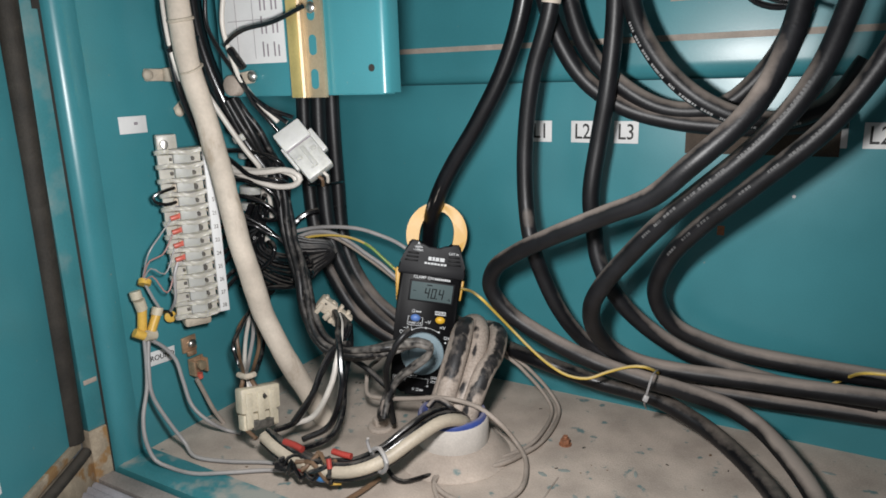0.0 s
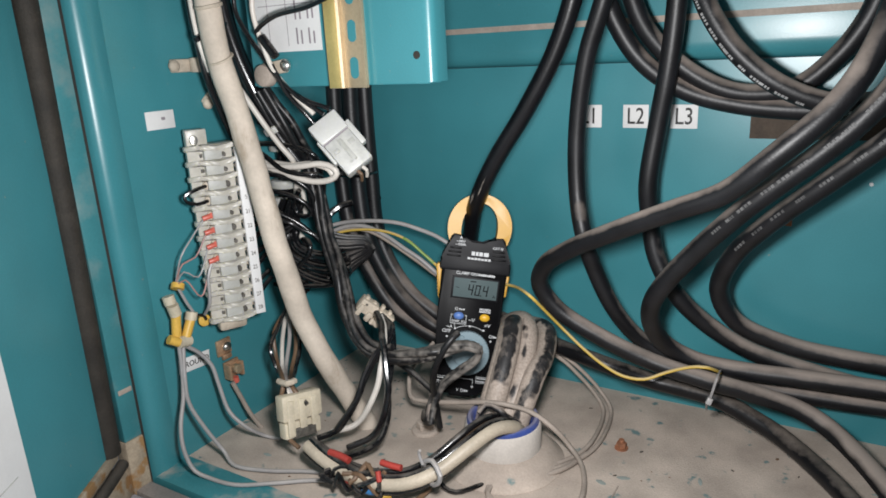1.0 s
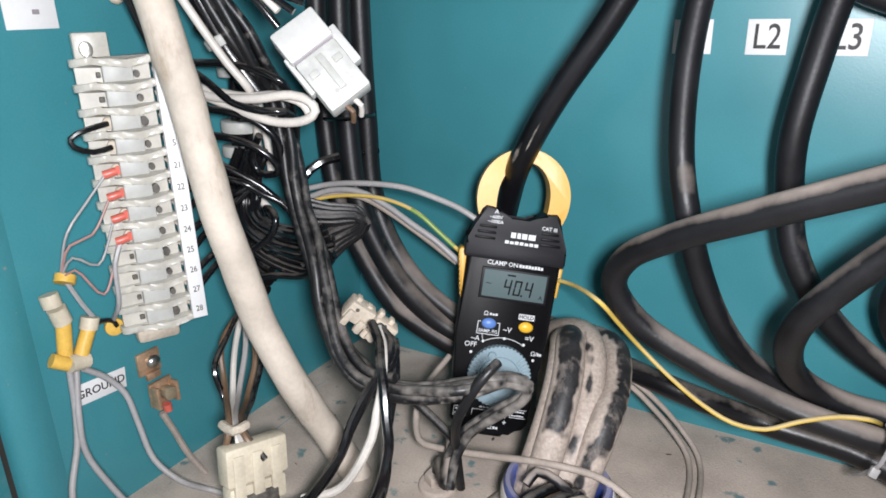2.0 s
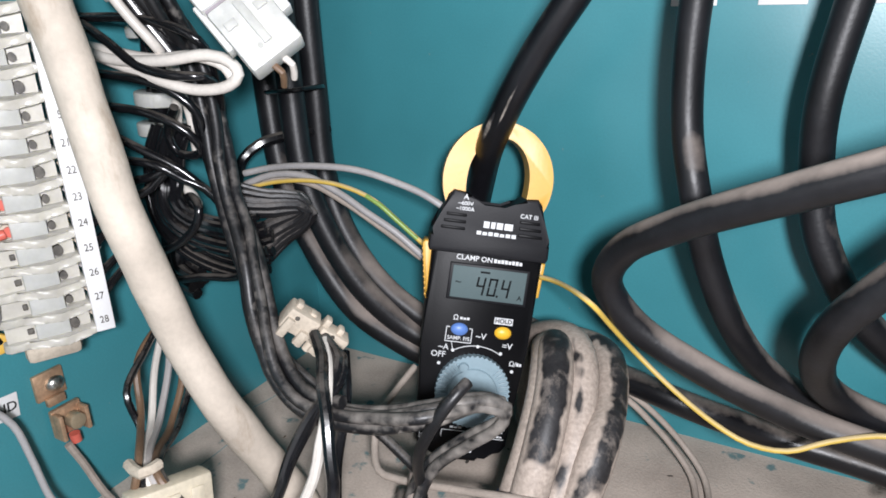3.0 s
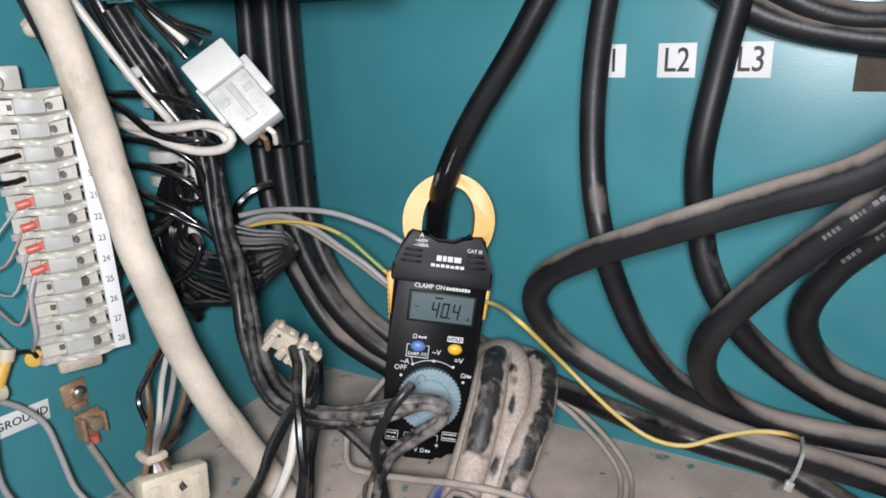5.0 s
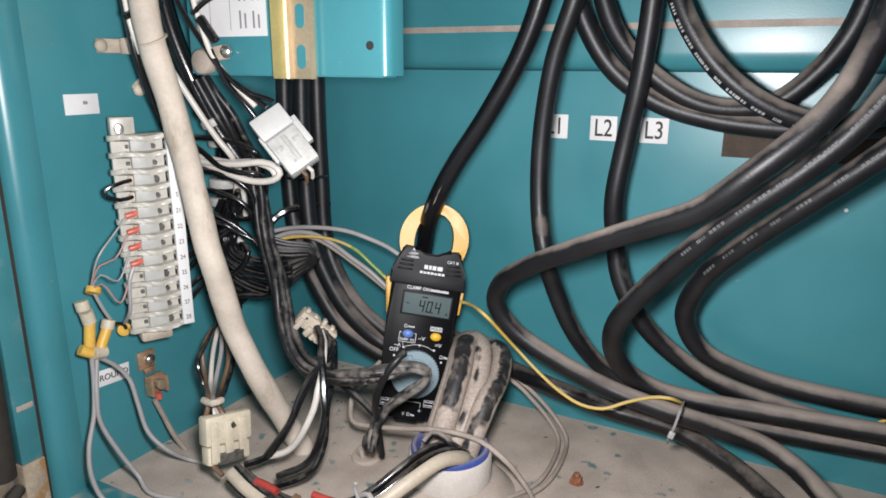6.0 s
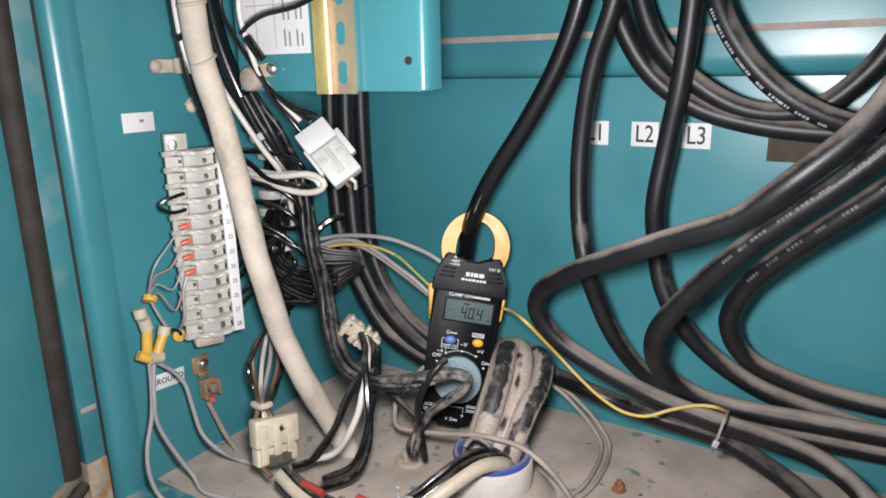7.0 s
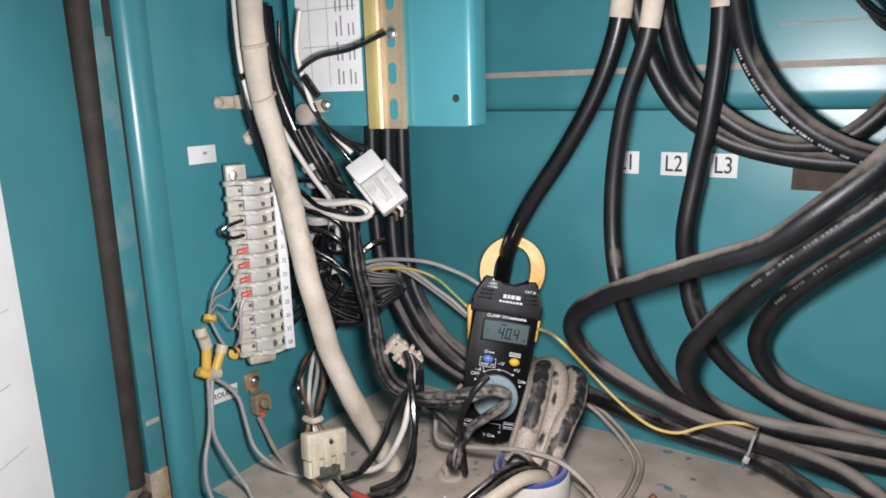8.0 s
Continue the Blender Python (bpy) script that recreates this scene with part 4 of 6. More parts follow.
def nylon_clip(m, label, disc=False):
    t = thing("cable_clip", label, "cable clip", m, "cable clips")
    bm = bmesh.new()
    box(bm, (-0.012, -0.0045, 0.0), (0.010, 0.0045, 0.003), 0.0012)
    part("clip_base", bm, NYLON_DIRTY, t)
    bm = bmesh.new()
    bmesh.ops.create_uvsphere(bm, u_segments=14, v_segments=8, radius=1, matrix=Matrix.Translation((0.010 if disc else -0.010, 0, 0.003)) @ Matrix.Diagonal((0.0042, 0.0042, 0.0030, 1)))
    part("screw", bm, NYLON_DIRTY if not disc else STEEL, t)
    if disc:
        part("washer", cyl(bmesh.new(), (-0.009, -0.004, 0.0), (-0.009, -0.004, 0.008), 0.0078, 0.0074, 20, 0.0012), WIRE_DUSTY, t)
    else:
        part("saddle", cyl(bmesh.new(), (0.008, -0.005, 0.006), (0.008, 0.005, 0.006), 0.0058, seg=16, bevel=0.001), NYLON_DIRTY, t)
    return t


LEFT = Matrix(((0, 0, 1, 0), (1, 0, 0, 0), (0, 1, 0, 0), (0, 0, 0, 1)))
p = [(0, -0.1866, 0.2829), (0, -0.1647, 0.2621)]
nylon_clip(Matrix.Translation(p[0]) @ LEFT, "dusty white nylon cable clip screwed to the side wall")
nylon_clip(Matrix.Translation(p[1]) @ LEFT @ pose(0, 0, 0, 0, 0, 40), "small dusty nylon cable clip beside the cream sleeve")
p = [(0.0634, -0.16, 0.2786)]
nylon_clip(basis(p[0], (1, 0, 0.12), (0, 0, 1)), "dusty nylon cable clip with a round washer on the panel", True)
p = [(0.0005, -0.2236, 0.2543), (0.0005, -0.2009, 0.241)]
wl = tagged(finish("blank_label", box(bmesh.new(), (-0.0003, p[0][1], p[1][2] + 0.001), (0.0005, p[1][1], p[0][2]), 0.0002), PAPER), "small white blank label on the side wall", "label")
part("ink_spot", box(bmesh.new(), (0.0004, p[0][1] + 0.012, p[1][2] + 0.007), (0.0007, p[0][1] + 0.015, p[1][2] + 0.009)), INK_GREY, wl)


# ---- terminal block on the side wall ----
TB = Matrix(((0.3611, 0, 0.8902, 0.0194), (0.7074, 0, -0.4544, -0.2080), (0, 1, 0, 0.003), (0, 0, 0, 1)))
ROW_TOP, ROW_END = 0.2198, 0.1045
PITCH = (ROW_TOP - ROW_END) / 11


def row_z(k):
    return ROW_TOP - PITCH * k


def build_terminals():
    t = thing("terminal_block", "cloudy white twelve-way terminal block with a numbered strip", "terminal block", TB)
    zt, zb = row_z(0) + PITCH * 0.62, row_z(11) - PITCH * 0.62
    bm = bmesh.new()
    extrude_profile(bm, [(-0.002, -0.001), (0.036, -0.001), (0.036, -0.014), (0.010, -0.026), (-0.002, -0.006)], zb, zt, axis="y")
    part("base", bm, CLEAR, t)
    for k in range(13):
        z = row_z(k) + PITCH / 2
        bm = bmesh.new()
        crest = [(-0.004 + 0.0415 * q / 15, 0.0038 + 0.0010 * math.sin(q * 0.9) - 0.0040 * max(0.0, 1 - q / 3)) for q in range(16)]
        pts = [(-0.004, -0.004)] + crest + [(0.0375, -0.010), (-0.004, -0.006)]
        lo, hi = [], []
        for a, b in pts:
            sag = 0.0010 * math.sin(a * 190 + 0.4)
            lo.append(bm.verts.new((a, z - 0.0017 + sag, b)))
            hi.append(bm.verts.new((a, z + 0.0017 + sag, b)))
        n = len(pts)
        fs = [bm.faces.new(lo), bm.faces.new(list(reversed(hi)))]
        for i in range(n):
            bm.faces.new((lo[i], hi[i], hi[(i + 1) % n], lo[(i + 1) % n]))
        bmesh.ops.bevel(bm, geom=list(bm.edges), offset=0.0009, segments=2, profile=0.5, affect="EDGES")
        part("barrier", bm, CLEAR, t)
    for k in range(12):
        z = row_z(k)
        part("cell", box(bmesh.new(), (0.0110, z - PITCH * 0.44, -0.002), (0.0265, z + PITCH * 0.44, 0.0028), 0.0010), CELL, t)
        part("screw_well", cyl(bmesh.new(), (0.0285, z - 0.0004, -0.002), (0.0285, z - 0.0004, 0.0012), 0.0017 + 0.0006 * (k % 3 == 2), seg=12), WELL, t)
        if k < 2 or k > 7:
            part("screw_well", box(bmesh.new(), (0.0080 - 0.0006 * (k % 2), z - 0.0014, -0.002), (0.0104, z + 0.0011, 0.0002), 0.0005), WELL, t)
        else:
            part("screw", cyl(bmesh.new(), (0.0095, z, -0.002), (0.0095, z, 0.0006), 0.0028, seg=14, bevel=0.0004), NYLON_DIRTY, t)
    part("foot", box(bmesh.new(), (0.004, zb - 0.0090, -0.016), (0.030, zb + 0.001, -0.001), 0.003), NYLON_DIRTY, t)
    ear = part("mounting_ear", box(bmesh.new(), (0.000, zt - 0.001, -0.014), (0.018, zt + 0.011, -0.006), 0.001), CLEAR, t)
    part("ear_screw", cyl(bmesh.new(), (0.006, zt + 0.004, -0.008), (0.006, zt + 0.004, -0.003), 0.0035, seg=14, bevel=0.0005), STEEL, ear)
    strip = part("marker_strip", box(bmesh.new(), (0.0372, zb + 0.001, 0.0000), (0.0462, zt - 0.002, 0.0046), 0.0004), PAPER, t, "white strip with printed numbers")
    for k, txt in enumerate(("5", "21", "22", "23", "24", "25", "26", "27", "28")):
        lettering(txt, 0.0043, pose(0.0417, row_z(3 + k) - 0.0005, 0.0048), WELL, strip, bold=0.0)
    return t


build_terminals()
on_tb = lambda s, z, out: tuple(TB @ Vector((s, z, out)))
for k in range(4, 8):
    z = row_z(k)
    lug = thing("wire_lug", "red insulated wire lug in the terminal block", "wire lug", pose(0, 0, 0), "red lugs")
    part("lug_sleeve", tube(bmesh.new(), [Vector(on_tb(0.002, z - 0.001, 0.003)), Vector(on_tb(0.005, z - 0.0005, 0.0035)), Vector(on_tb(0.0085, z, 0.003))], 0.0019, 12), LUG_RED, lug)
    part("lug_ring", cyl(bmesh.new(), on_tb(0.0105, z, 0.0005), on_tb(0.0105, z, 0.0018), 0.0020, seg=12), LUG_RED, lug)
    end = (0.012, -0.2311, 0.1356)
    mid = Vector(on_tb(-0.010, z - 0.012 - 0.004 * (k - 4), 0.006))
    wire("lug_wire", [on_tb(0.003, z - 0.001, 0.003), tuple(mid), tuple((mid + Vector(end)) / 2 + Vector((0.004, -0.004, 0.0015 * k))), end], 0.0006, WIRE_PINK if k % 2 else WIRE_GREY, "thin wire from a red lug to the yellow joints", "wire", "lug wires", 6)
wire("jumper_wire", [on_tb(0.009, row_z(2), 0.001), on_tb(-0.002, row_z(2) - 0.001, 0.006), on_tb(-0.011, row_z(2.4), 0.006), on_tb(-0.010, row_z(2.75), 0.006), on_tb(-0.001, row_z(3) - 0.0005, 0.005), on_tb(0.009, row_z(3), 0.001)],
     0.0013, WIRE_BLACK, "short black jumper wire between two terminals", "wire")

# ---- cream sleeve running down the side wall ----
w_path = [(0.0342, -0.1874, 0.3699), (0.0369, -0.191, 0.3405), (0.0396, -0.1927, 0.3207), (0.0426, -0.1923, 0.2873), (0.046, -0.1852, 0.2504), (0.0519, -0.1813, 0.2092), (0.0635, -0.1819, 0.1599), (0.0663, -0.1766, 0.1312), (0.0662, -0.1683, 0.1008), (0.076, -0.1644, 0.0748), (0.0821, -0.155, 0.047), (0.0888, -0.1435, 0.0185), (0.0988, -0.1377, -0.0046), (0.109, -0.1395, -0.0203)]
conduit = power_cable(w_path, 0.0082, CONDUIT, "cream fabric sleeve over a wire loom, stained", None, "sleeved_loom", "")[0]
for v in conduit.data.vertices:
    v.co += 0.0006 * noise.noise_vector(v.co * 48.0) + 0.00012 * noise.noise_vector(v.co * 170.0)
for px, lab in (([(0.041, -0.1937, 0.3202), (0.041, -0.1932, 0.3179)], "a"), ([(0.044, -0.1923, 0.2868), (0.044, -0.1917, 0.2855)], "b")):
    a, b = Vector(px[0]), Vector(px[1])
    part("sleeve_tie", cyl(bmesh.new(), a, b, 0.0091, seg=22, bevel=0.0006), NYLON_DIRTY, conduit, "pale nylon tie")

# black and white wires that follow the sleeve
for n_, (pts, r, mat, lab) in enumerate((
        ([(0.022, -0.1903, 0.3526), (0.024, -0.1941, 0.3226), (0.026, -0.1936, 0.299), (0.026, -0.1899, 0.2747), (0.026, -0.1804, 0.2471), (0.03, -0.1692, 0.2137)], 0.0024, WIRE_BLACK, "black wire tied beside the cream sleeve"),
        ([(0.026, -0.1949, 0.3516), (0.028, -0.1963, 0.3189), (0.03, -0.1954, 0.2961), (0.03, -0.1903, 0.2782)], 0.0016, WIRE_WHITE, "white wire tied beside the cream sleeve"),
        ([(0.0178, -0.1618, 0.3482), (0.0198, -0.1617, 0.3158), (0.0245, -0.1584, 0.2875), (0.032, -0.1515, 0.2574), (0.0376, -0.1427, 0.2324), (0.0481, -0.1326, 0.2076)], 0.0064, WIRE_BLACK, "thick black sleeved loom behind the cream sleeve"),
        ([(0.03, -0.1682, 0.2686), (0.034, -0.1623, 0.2554), (0.04, -0.1549, 0.2378), (0.045, -0.1483, 0.2237), (0.05, -0.1426, 0.2129), (0.0332, -0.12, 0.1966), (0.0333, -0.116, 0.1808), (0.0317, -0.114, 0.1625)], 0.0021, WIRE_WHITE, "white wire among the black loom"),
        ([(0.0432, -0.172, 0.3362), (0.0421, -0.172, 0.3161), (0.0482, -0.17, 0.3014), (0.0585, -0.168, 0.2861), (0.0682, -0.168, 0.2737), (0.0826, -0.165, 0.2595), (0.0981, -0.158, 0.2469)], 0.0016, WIRE_BLACK, "thin black wire running to the white plug"),
        ([(0.0631, -0.172, 0.341), (0.0578, -0.172, 0.3151), (0.0617, -0.17, 0.293), (0.0666, -0.168, 0.2772), (0.0779, -0.165, 0.2623), (0.0912, -0.16, 0.2473)], 0.0017, WIRE_WHITE, "thin white wire running to the white plug"),
        ([(0.0655, -0.168, 0.2807), (0.0708, -0.167, 0.2702), (0.0854, -0.163, 0.2577), (0.1015, -0.155, 0.2503)], 0.0016, WIRE_BLACK, "thin black wire running to the white plug"),
        ([(0.0706, -0.17, 0.2755), (0.076, -0.168, 0.2625), (0.0855, -0.164, 0.2496), (0.0905, -0.16, 0.2408)], 0.0016, WIRE_BLACK, "thin black wire running to the white plug"),
        ([(0.1379, -0.178, 0.3217), (0.1093, -0.176, 0.3142), (0.0785, -0.174, 0.3105), (0.0614, -0.172, 0.3042), (0.0578, -0.172, 0.3009)], 0.0015, WIRE_BLACK, "thin black wire crossing the paper sheet"))):
    wire("control_wire", pts, r, mat, lab, "wire", "wires on the side wall", 10)
for pts in ([(0.03, -0.1979, 0.3014), (0.03, -0.1958, 0.2988)], [(0.02, -0.1667, 0.3085), (0.025, -0.1663, 0.3075)], [(0.036, -0.1478, 0.2538), (0.045, -0.1506, 0.2563)], [(0.036, -0.1554, 0.2416), (0.036, -0.1508, 0.2373)]):
    tagged(finish("wire_tie", cyl(bmesh.new(), pts[0], pts[1], 0.0030, seg=10), WIRE_BLACK), "small black cable tie on the loom", "cable tie", "small ties")
bm = bmesh.new()
a = [(0.0631, -0.172, 0.2987), (0.073, -0.171, 0.2858)]
tagged(finish("marker_sleeve", tube(bm, [Vector(a[0]), (Vector(a[0]) + Vector(a[1])) / 2, Vector(a[1])], 0.0030, 12), WIRE_BLACK), "short black marker sleeve on thin wires", "sleeve")

# ---- loom that leaves the terminal block, and its tangle ----
spine = smooth_path([(0.0365, -0.1523, 0.2633), (0.0491, -0.141, 0.2322), (0.0501, -0.1247, 0.2063), (0.0579, -0.1263, 0.1775), (0.0682, -0.1328, 0.1497), (0.084, -0.1411, 0.127), (0.0973, -0.1504, 0.1014), (0.1188, -0.1589, 0.0807), (0.1476, -0.1594, 0.0799), (0.1698, -0.1569, 0.0857), (0.1869, -0.1535, 0.0921)], 0.005)
for k in range(6):
    path = [q + 0.0018 * noise.noise_vector(q * 42.0 + Vector((3.7 * k, 0, 0))) for q in strand(spine, k, 6, 0.0046, 4.0)]
    if k in (1, 3):
        path = path[:int(len(path) * (0.84 + 0.03 * k))]
    ends = path[::3] + [path[-1]]
    if k in (0, 2):
        ends = path[:-2:3] + [Vector(q) for q in ([(0.1931, -0.1402, 0.0885), (0.1993, -0.1359, 0.0849), (0.1963, -0.1337, 0.0774), (0.1812, -0.1347, 0.0647), (0.1656, -0.1388, 0.049), (0.1596, -0.1435, 0.0339), (0.1598, -0.1485, 0.022)] if k == 0 else [(0.1924, -0.141, 0.0863), (0.1994, -0.1372, 0.0827), (0.196, -0.1362, 0.075), (0.183, -0.1382, 0.0633), (0.1707, -0.1421, 0.0514), (0.1663, -0.1469, 0.0391), (0.1664, -0.153, 0.0264)])]
    if k in (4, 5):
        ends = path[:-2:3] + [Vector((0.1915, -0.1395, 0.0862 + 0.0024 * (k - 4))), Vector((0.1968, -0.1340, 0.0825 + 0.0024 * (k - 4)))]
    path = smooth_path([tuple(q) for q in ends], 0.004)
    ob = tagged(finish("loom_wire", tube(bmesh.new(), path, 0.0024 if k in (0, 2) else 0.0027, 10), LOOM_WORN), "black wire of the main loom, caked with dust where it bends", "wire", "main loom")
    worn = ob.data.attributes.new("wear", "FLOAT", "POINT")
    worn.data.foreach_set("value", [min(0.9, max(0.44, 0.95 - 6.0 * (path[min(v // 10, len(path) - 1)].x - 0.110))) for v in range(len(ob.data.vertices))])
for pts in ([(0.1636, -0.1367, 0.0144), (0.1648, -0.1426, 0.0403), (0.1724, -0.1553, 0.0684), (0.1832, -0.1573, 0.09), (0.1876, -0.1528, 0.0972), (0.1892, -0.1475, 0.0993)], [(0.092, -0.138, 0.0828), (0.1181, -0.136, 0.0644), (0.1388, -0.134, 0.0537), (0.1592, -0.136, 0.0425), (0.1661, -0.138, 0.0412)]):
    wire("loom_tail", pts, 0.0023, WIRE_SOILED, "dusty black wire end beside the loom", "wire", "loom tails", 10)

rnd = random.Random(11)
for k in range(12):
    z = row_z(k)
    s = Vector(on_tb(0.038, z, -0.004))
    e = spine[min(6 + k, 18)] + Vector((rnd.uniform(-0.006, 0.002), rnd.uniform(-0.004, 0.006), rnd.uniform(-0.004, 0.004)))
    mid = s.lerp(e, 0.5) + Vector((0.002, -0.006, rnd.uniform(-0.012, 0.004)))
    lug = tagged(finish("ferrule", tube(bmesh.new(), [s, s.lerp(mid, 0.12), s.lerp(mid, 0.24)], 0.0019, 10), NYLON_DIRTY if k % 3 else WIRE_GREY), "pale crimp ferrule at a terminal", "ferrule", "ferrules")
    wire("terminal_wire", [tuple(s), tuple(s.lerp(mid, 0.3)), tuple(s.lerp(mid, 0.55) + Vector((0.0, 0.003, 0.0)))], 0.0017, WIRE_BLACK, "thin black wire from the terminal block to the loom", "wire", "terminal wires", 8)
for k in range(15):
    q = [(0.0622, -0.115, 0.1455), (0.0706, -0.108, 0.1426), (0.0786, -0.1, 0.1413), (0.0821, -0.098, 0.1373), (0.0772, -0.1, 0.1312), (0.0689, -0.106, 0.1257), (0.0618, -0.114, 0.1189), (0.0575, -0.118, 0.1133)]
    off = Vector((rnd.uniform(-0.003, 0.002), rnd.uniform(-0.006, 0.006), rnd.uniform(-0.009, 0.006)))
    squeeze = rnd.uniform(0.45, 1.25)
    mid = Vector(q[3])
    pts = [tuple(Vector(p) + off * (0.4 + 0.6 * abs(j - 3) / 4) + Vector((0, 0, (mid.z - p[2]) * (1 - squeeze) * 0.6))) for j, p in enumerate(q)]
    wire("folded_wire", pts, rnd.choice((0.0013, 0.0017, 0.0021)), WIRE_SOILED, "dusty folded wires tied behind the loom", "wire", "folded wires", 8, wobble=rnd.uniform(0.001, 0.004))
# coils of slack that hang down, turn in a quarter circle and run behind the loom
for k in range(18):
    u = (k + rnd.uniform(-0.4, 0.4)) / 17
    left, low = 0.036 - 0.023 * u, 0.136 - 0.027 * u
    dy = -0.128 + rnd.uniform(-0.005, 0.006)
    bend = [(0.056 + (0.056 - left) * math.cos(a), dy + 0.003 * math.sin(3 * a), 0.151 + (0.151 - low) * math.sin(a)) for a in np.linspace(radians(180), radians(268), 6)]
    pts = [(left + 0.004, dy + 0.006, 0.176), (left + 0.001, dy + 0.002, 0.164)] + bend + [(0.066, dy + 0.002, low + 0.001), (0.076, dy + 0.005, low + 0.004)]
    wire("slack_wire", pts, rnd.choice((0.0016, 0.0020, 0.0023)), WIRE_BLACK, "slack loop of thin black wire beside the terminal block", "wire", "slack wires", 8)
wire("slack_wire", [(0.0262, -0.142, 0.1205), (0.0356, -0.142, 0.1239), (0.0468, -0.141, 0.1304), (0.0544, -0.14, 0.138), (0.0562, -0.139, 0.1451), (0.0508, -0.136, 0.1482), (0.0418, -0.131, 0.1468)], 0.0019, WIRE_BLACK, "slack loop of thin black wire beside the terminal block", "wire", "slack wires", 10)
trunk = smooth_path([(0.0185, -0.118, 0.2428), (0.0172, -0.116, 0.2151), (0.0141, -0.114, 0.1874), (0.0109, -0.114, 0.1576), (0.0109, -0.116, 0.1295), (0.0165, -0.12, 0.1017), (0.0289, -0.122, 0.0986)], 0.005)
for k in range(6):
    tagged(finish("trunk_wire", tube(bmesh.new(), strand(trunk, k, 6, 0.0050, 2.0), 0.0029, 9), WIRE_BLACK), "black wire of the trunk behind the cream sleeve", "wire", "trunk wires")
# pale spiral ties round the loom
for pts, rad in (([(0.0361, -0.1446, 0.2374), (0.0376, -0.1427, 0.2323)], 0.0080), ([(0.0126, -0.114, 0.1904), (0.0123, -0.114, 0.1836)], 0.0112), ([(0.0111, -0.114, 0.1762), (0.011, -0.114, 0.1697)], 0.0112), ([(0.0171, -0.116, 0.2199), (0.0173, -0.116, 0.2141)], 0.0112)):
    tagged(finish("loom_tie", cyl(bmesh.new(), pts[0], pts[1], rad, seg=24, bevel=0.0012), CELL), "pale nylon tie round the black trunk of wires", "cable tie", "loom ties")
for pts, mat, lab in (([(0.0104, -0.15, 0.2118), (0.0308, -0.148, 0.2076), (0.0553, -0.144, 0.2072), (0.0759, -0.14, 0.2094), (0.0855, -0.138, 0.2065), (0.0872, -0.137, 0.2023), (0.0816, -0.137, 0.1978), (0.0657, -0.139, 0.1957), (0.0507, -0.142, 0.1988), (0.0327, -0.145, 0.2045), (0.0208, -0.148, 0.209)], WIRE_WHITE, "white wire bent in a long loop"),
                      ([(0.0086, -0.146, 0.213), (0.029, -0.146, 0.2103), (0.0466, -0.142, 0.2076), (0.0675, -0.138, 0.2086), (0.0786, -0.135, 0.2047), (0.0811, -0.134, 0.2)], WIRE_WHITE, "white wire bent in a long loop"),
                      ([(0.0254, -0.135, 0.234), (0.0289, -0.132, 0.2241), (0.0364, -0.13, 0.2173), (0.0407, -0.128, 0.2104), (0.038, -0.124, 0.2031), (0.0319, -0.121, 0.1868), (0.0251, -0.119, 0.1654)], WIRE_WHITE, "white wire among the black loom"),
                      ([(0.0332, -0.128, 0.1524), (0.0329, -0.124, 0.1473), (0.0364, -0.122, 0.1403), (0.0334, -0.124, 0.1336), (0.0319, -0.127, 0.1398)], WIRE_WHITE, "short white wire loop in the tangle")):
    wire("white_loop", pts, 0.0023, mat, lab, "wire", "white loops", 10)
for pts in ([(0.0176, -0.15, 0.2239), (0.0385, -0.145, 0.2235), (0.0541, -0.14, 0.2208), (0.0668, -0.136, 0.2147), (0.0656, -0.13, 0.2078), (0.0596, -0.122, 0.1977)], [(0.0204, -0.152, 0.2218), (0.0322, -0.15, 0.2143), (0.0436, -0.148, 0.2058), (0.059, -0.143, 0.2014), (0.0678, -0.137, 0.2007), (0.0659, -0.128, 0.1951), (0.0589, -0.121, 0.1834)], [(0.0213, -0.15, 0.202), (0.0394, -0.146, 0.2), (0.0507, -0.14, 0.1952), (0.0579, -0.134, 0.1855), (0.0552, -0.13, 0.1702)],
            [(0.0257, -0.15, 0.1886), (0.039, -0.146, 0.1868), (0.0505, -0.14, 0.1814), (0.0563, -0.135, 0.1738), (0.0552, -0.132, 0.1682), (0.0411, -0.132, 0.1665), (0.0385, -0.134, 0.1746), (0.0499, -0.138, 0.188)], [(0.0269, -0.15, 0.1757), (0.0363, -0.145, 0.1694), (0.0466, -0.138, 0.1614), (0.0535, -0.133, 0.1531), (0.0620, -0.1310, 0.1450), (0.0720, -0.1320, 0.1330)], [(0.0293, -0.15, 0.1663), (0.0417, -0.145, 0.1639), (0.0489, -0.138, 0.1567), (0.0552, -0.133, 0.1523), (0.0640, -0.1310, 0.1420), (0.0750, -0.1330, 0.1290)],
            [(0.0244, -0.15, 0.1559), (0.038, -0.146, 0.1588), (0.0446, -0.142, 0.1622)], [(0.0305, -0.152, 0.1496), (0.038, -0.147, 0.1541), (0.0435, -0.142, 0.1609)], [(0.041, -0.13, 0.1459), (0.0438, -0.128, 0.1362), (0.0319, -0.13, 0.1227), (0.0172, -0.135, 0.117)], [(0.0083, -0.135, 0.1061), (0.0257, -0.132, 0.1036), (0.0431, -0.13, 0.1074), (0.0575, -0.128, 0.1087), (0.0700, -0.129, 0.1140), (0.0780, -0.130, 0.1230)], [(0.0269, -0.128, 0.1269), (0.0364, -0.128, 0.1199), (0.0539, -0.126, 0.1275), (0.0611, -0.124, 0.1387)]):
    wire("terminal_wire", pts, 0.0019, WIRE_BLACK, "black wire curving from the terminals into the loom", "wire", "terminal wires", 12)
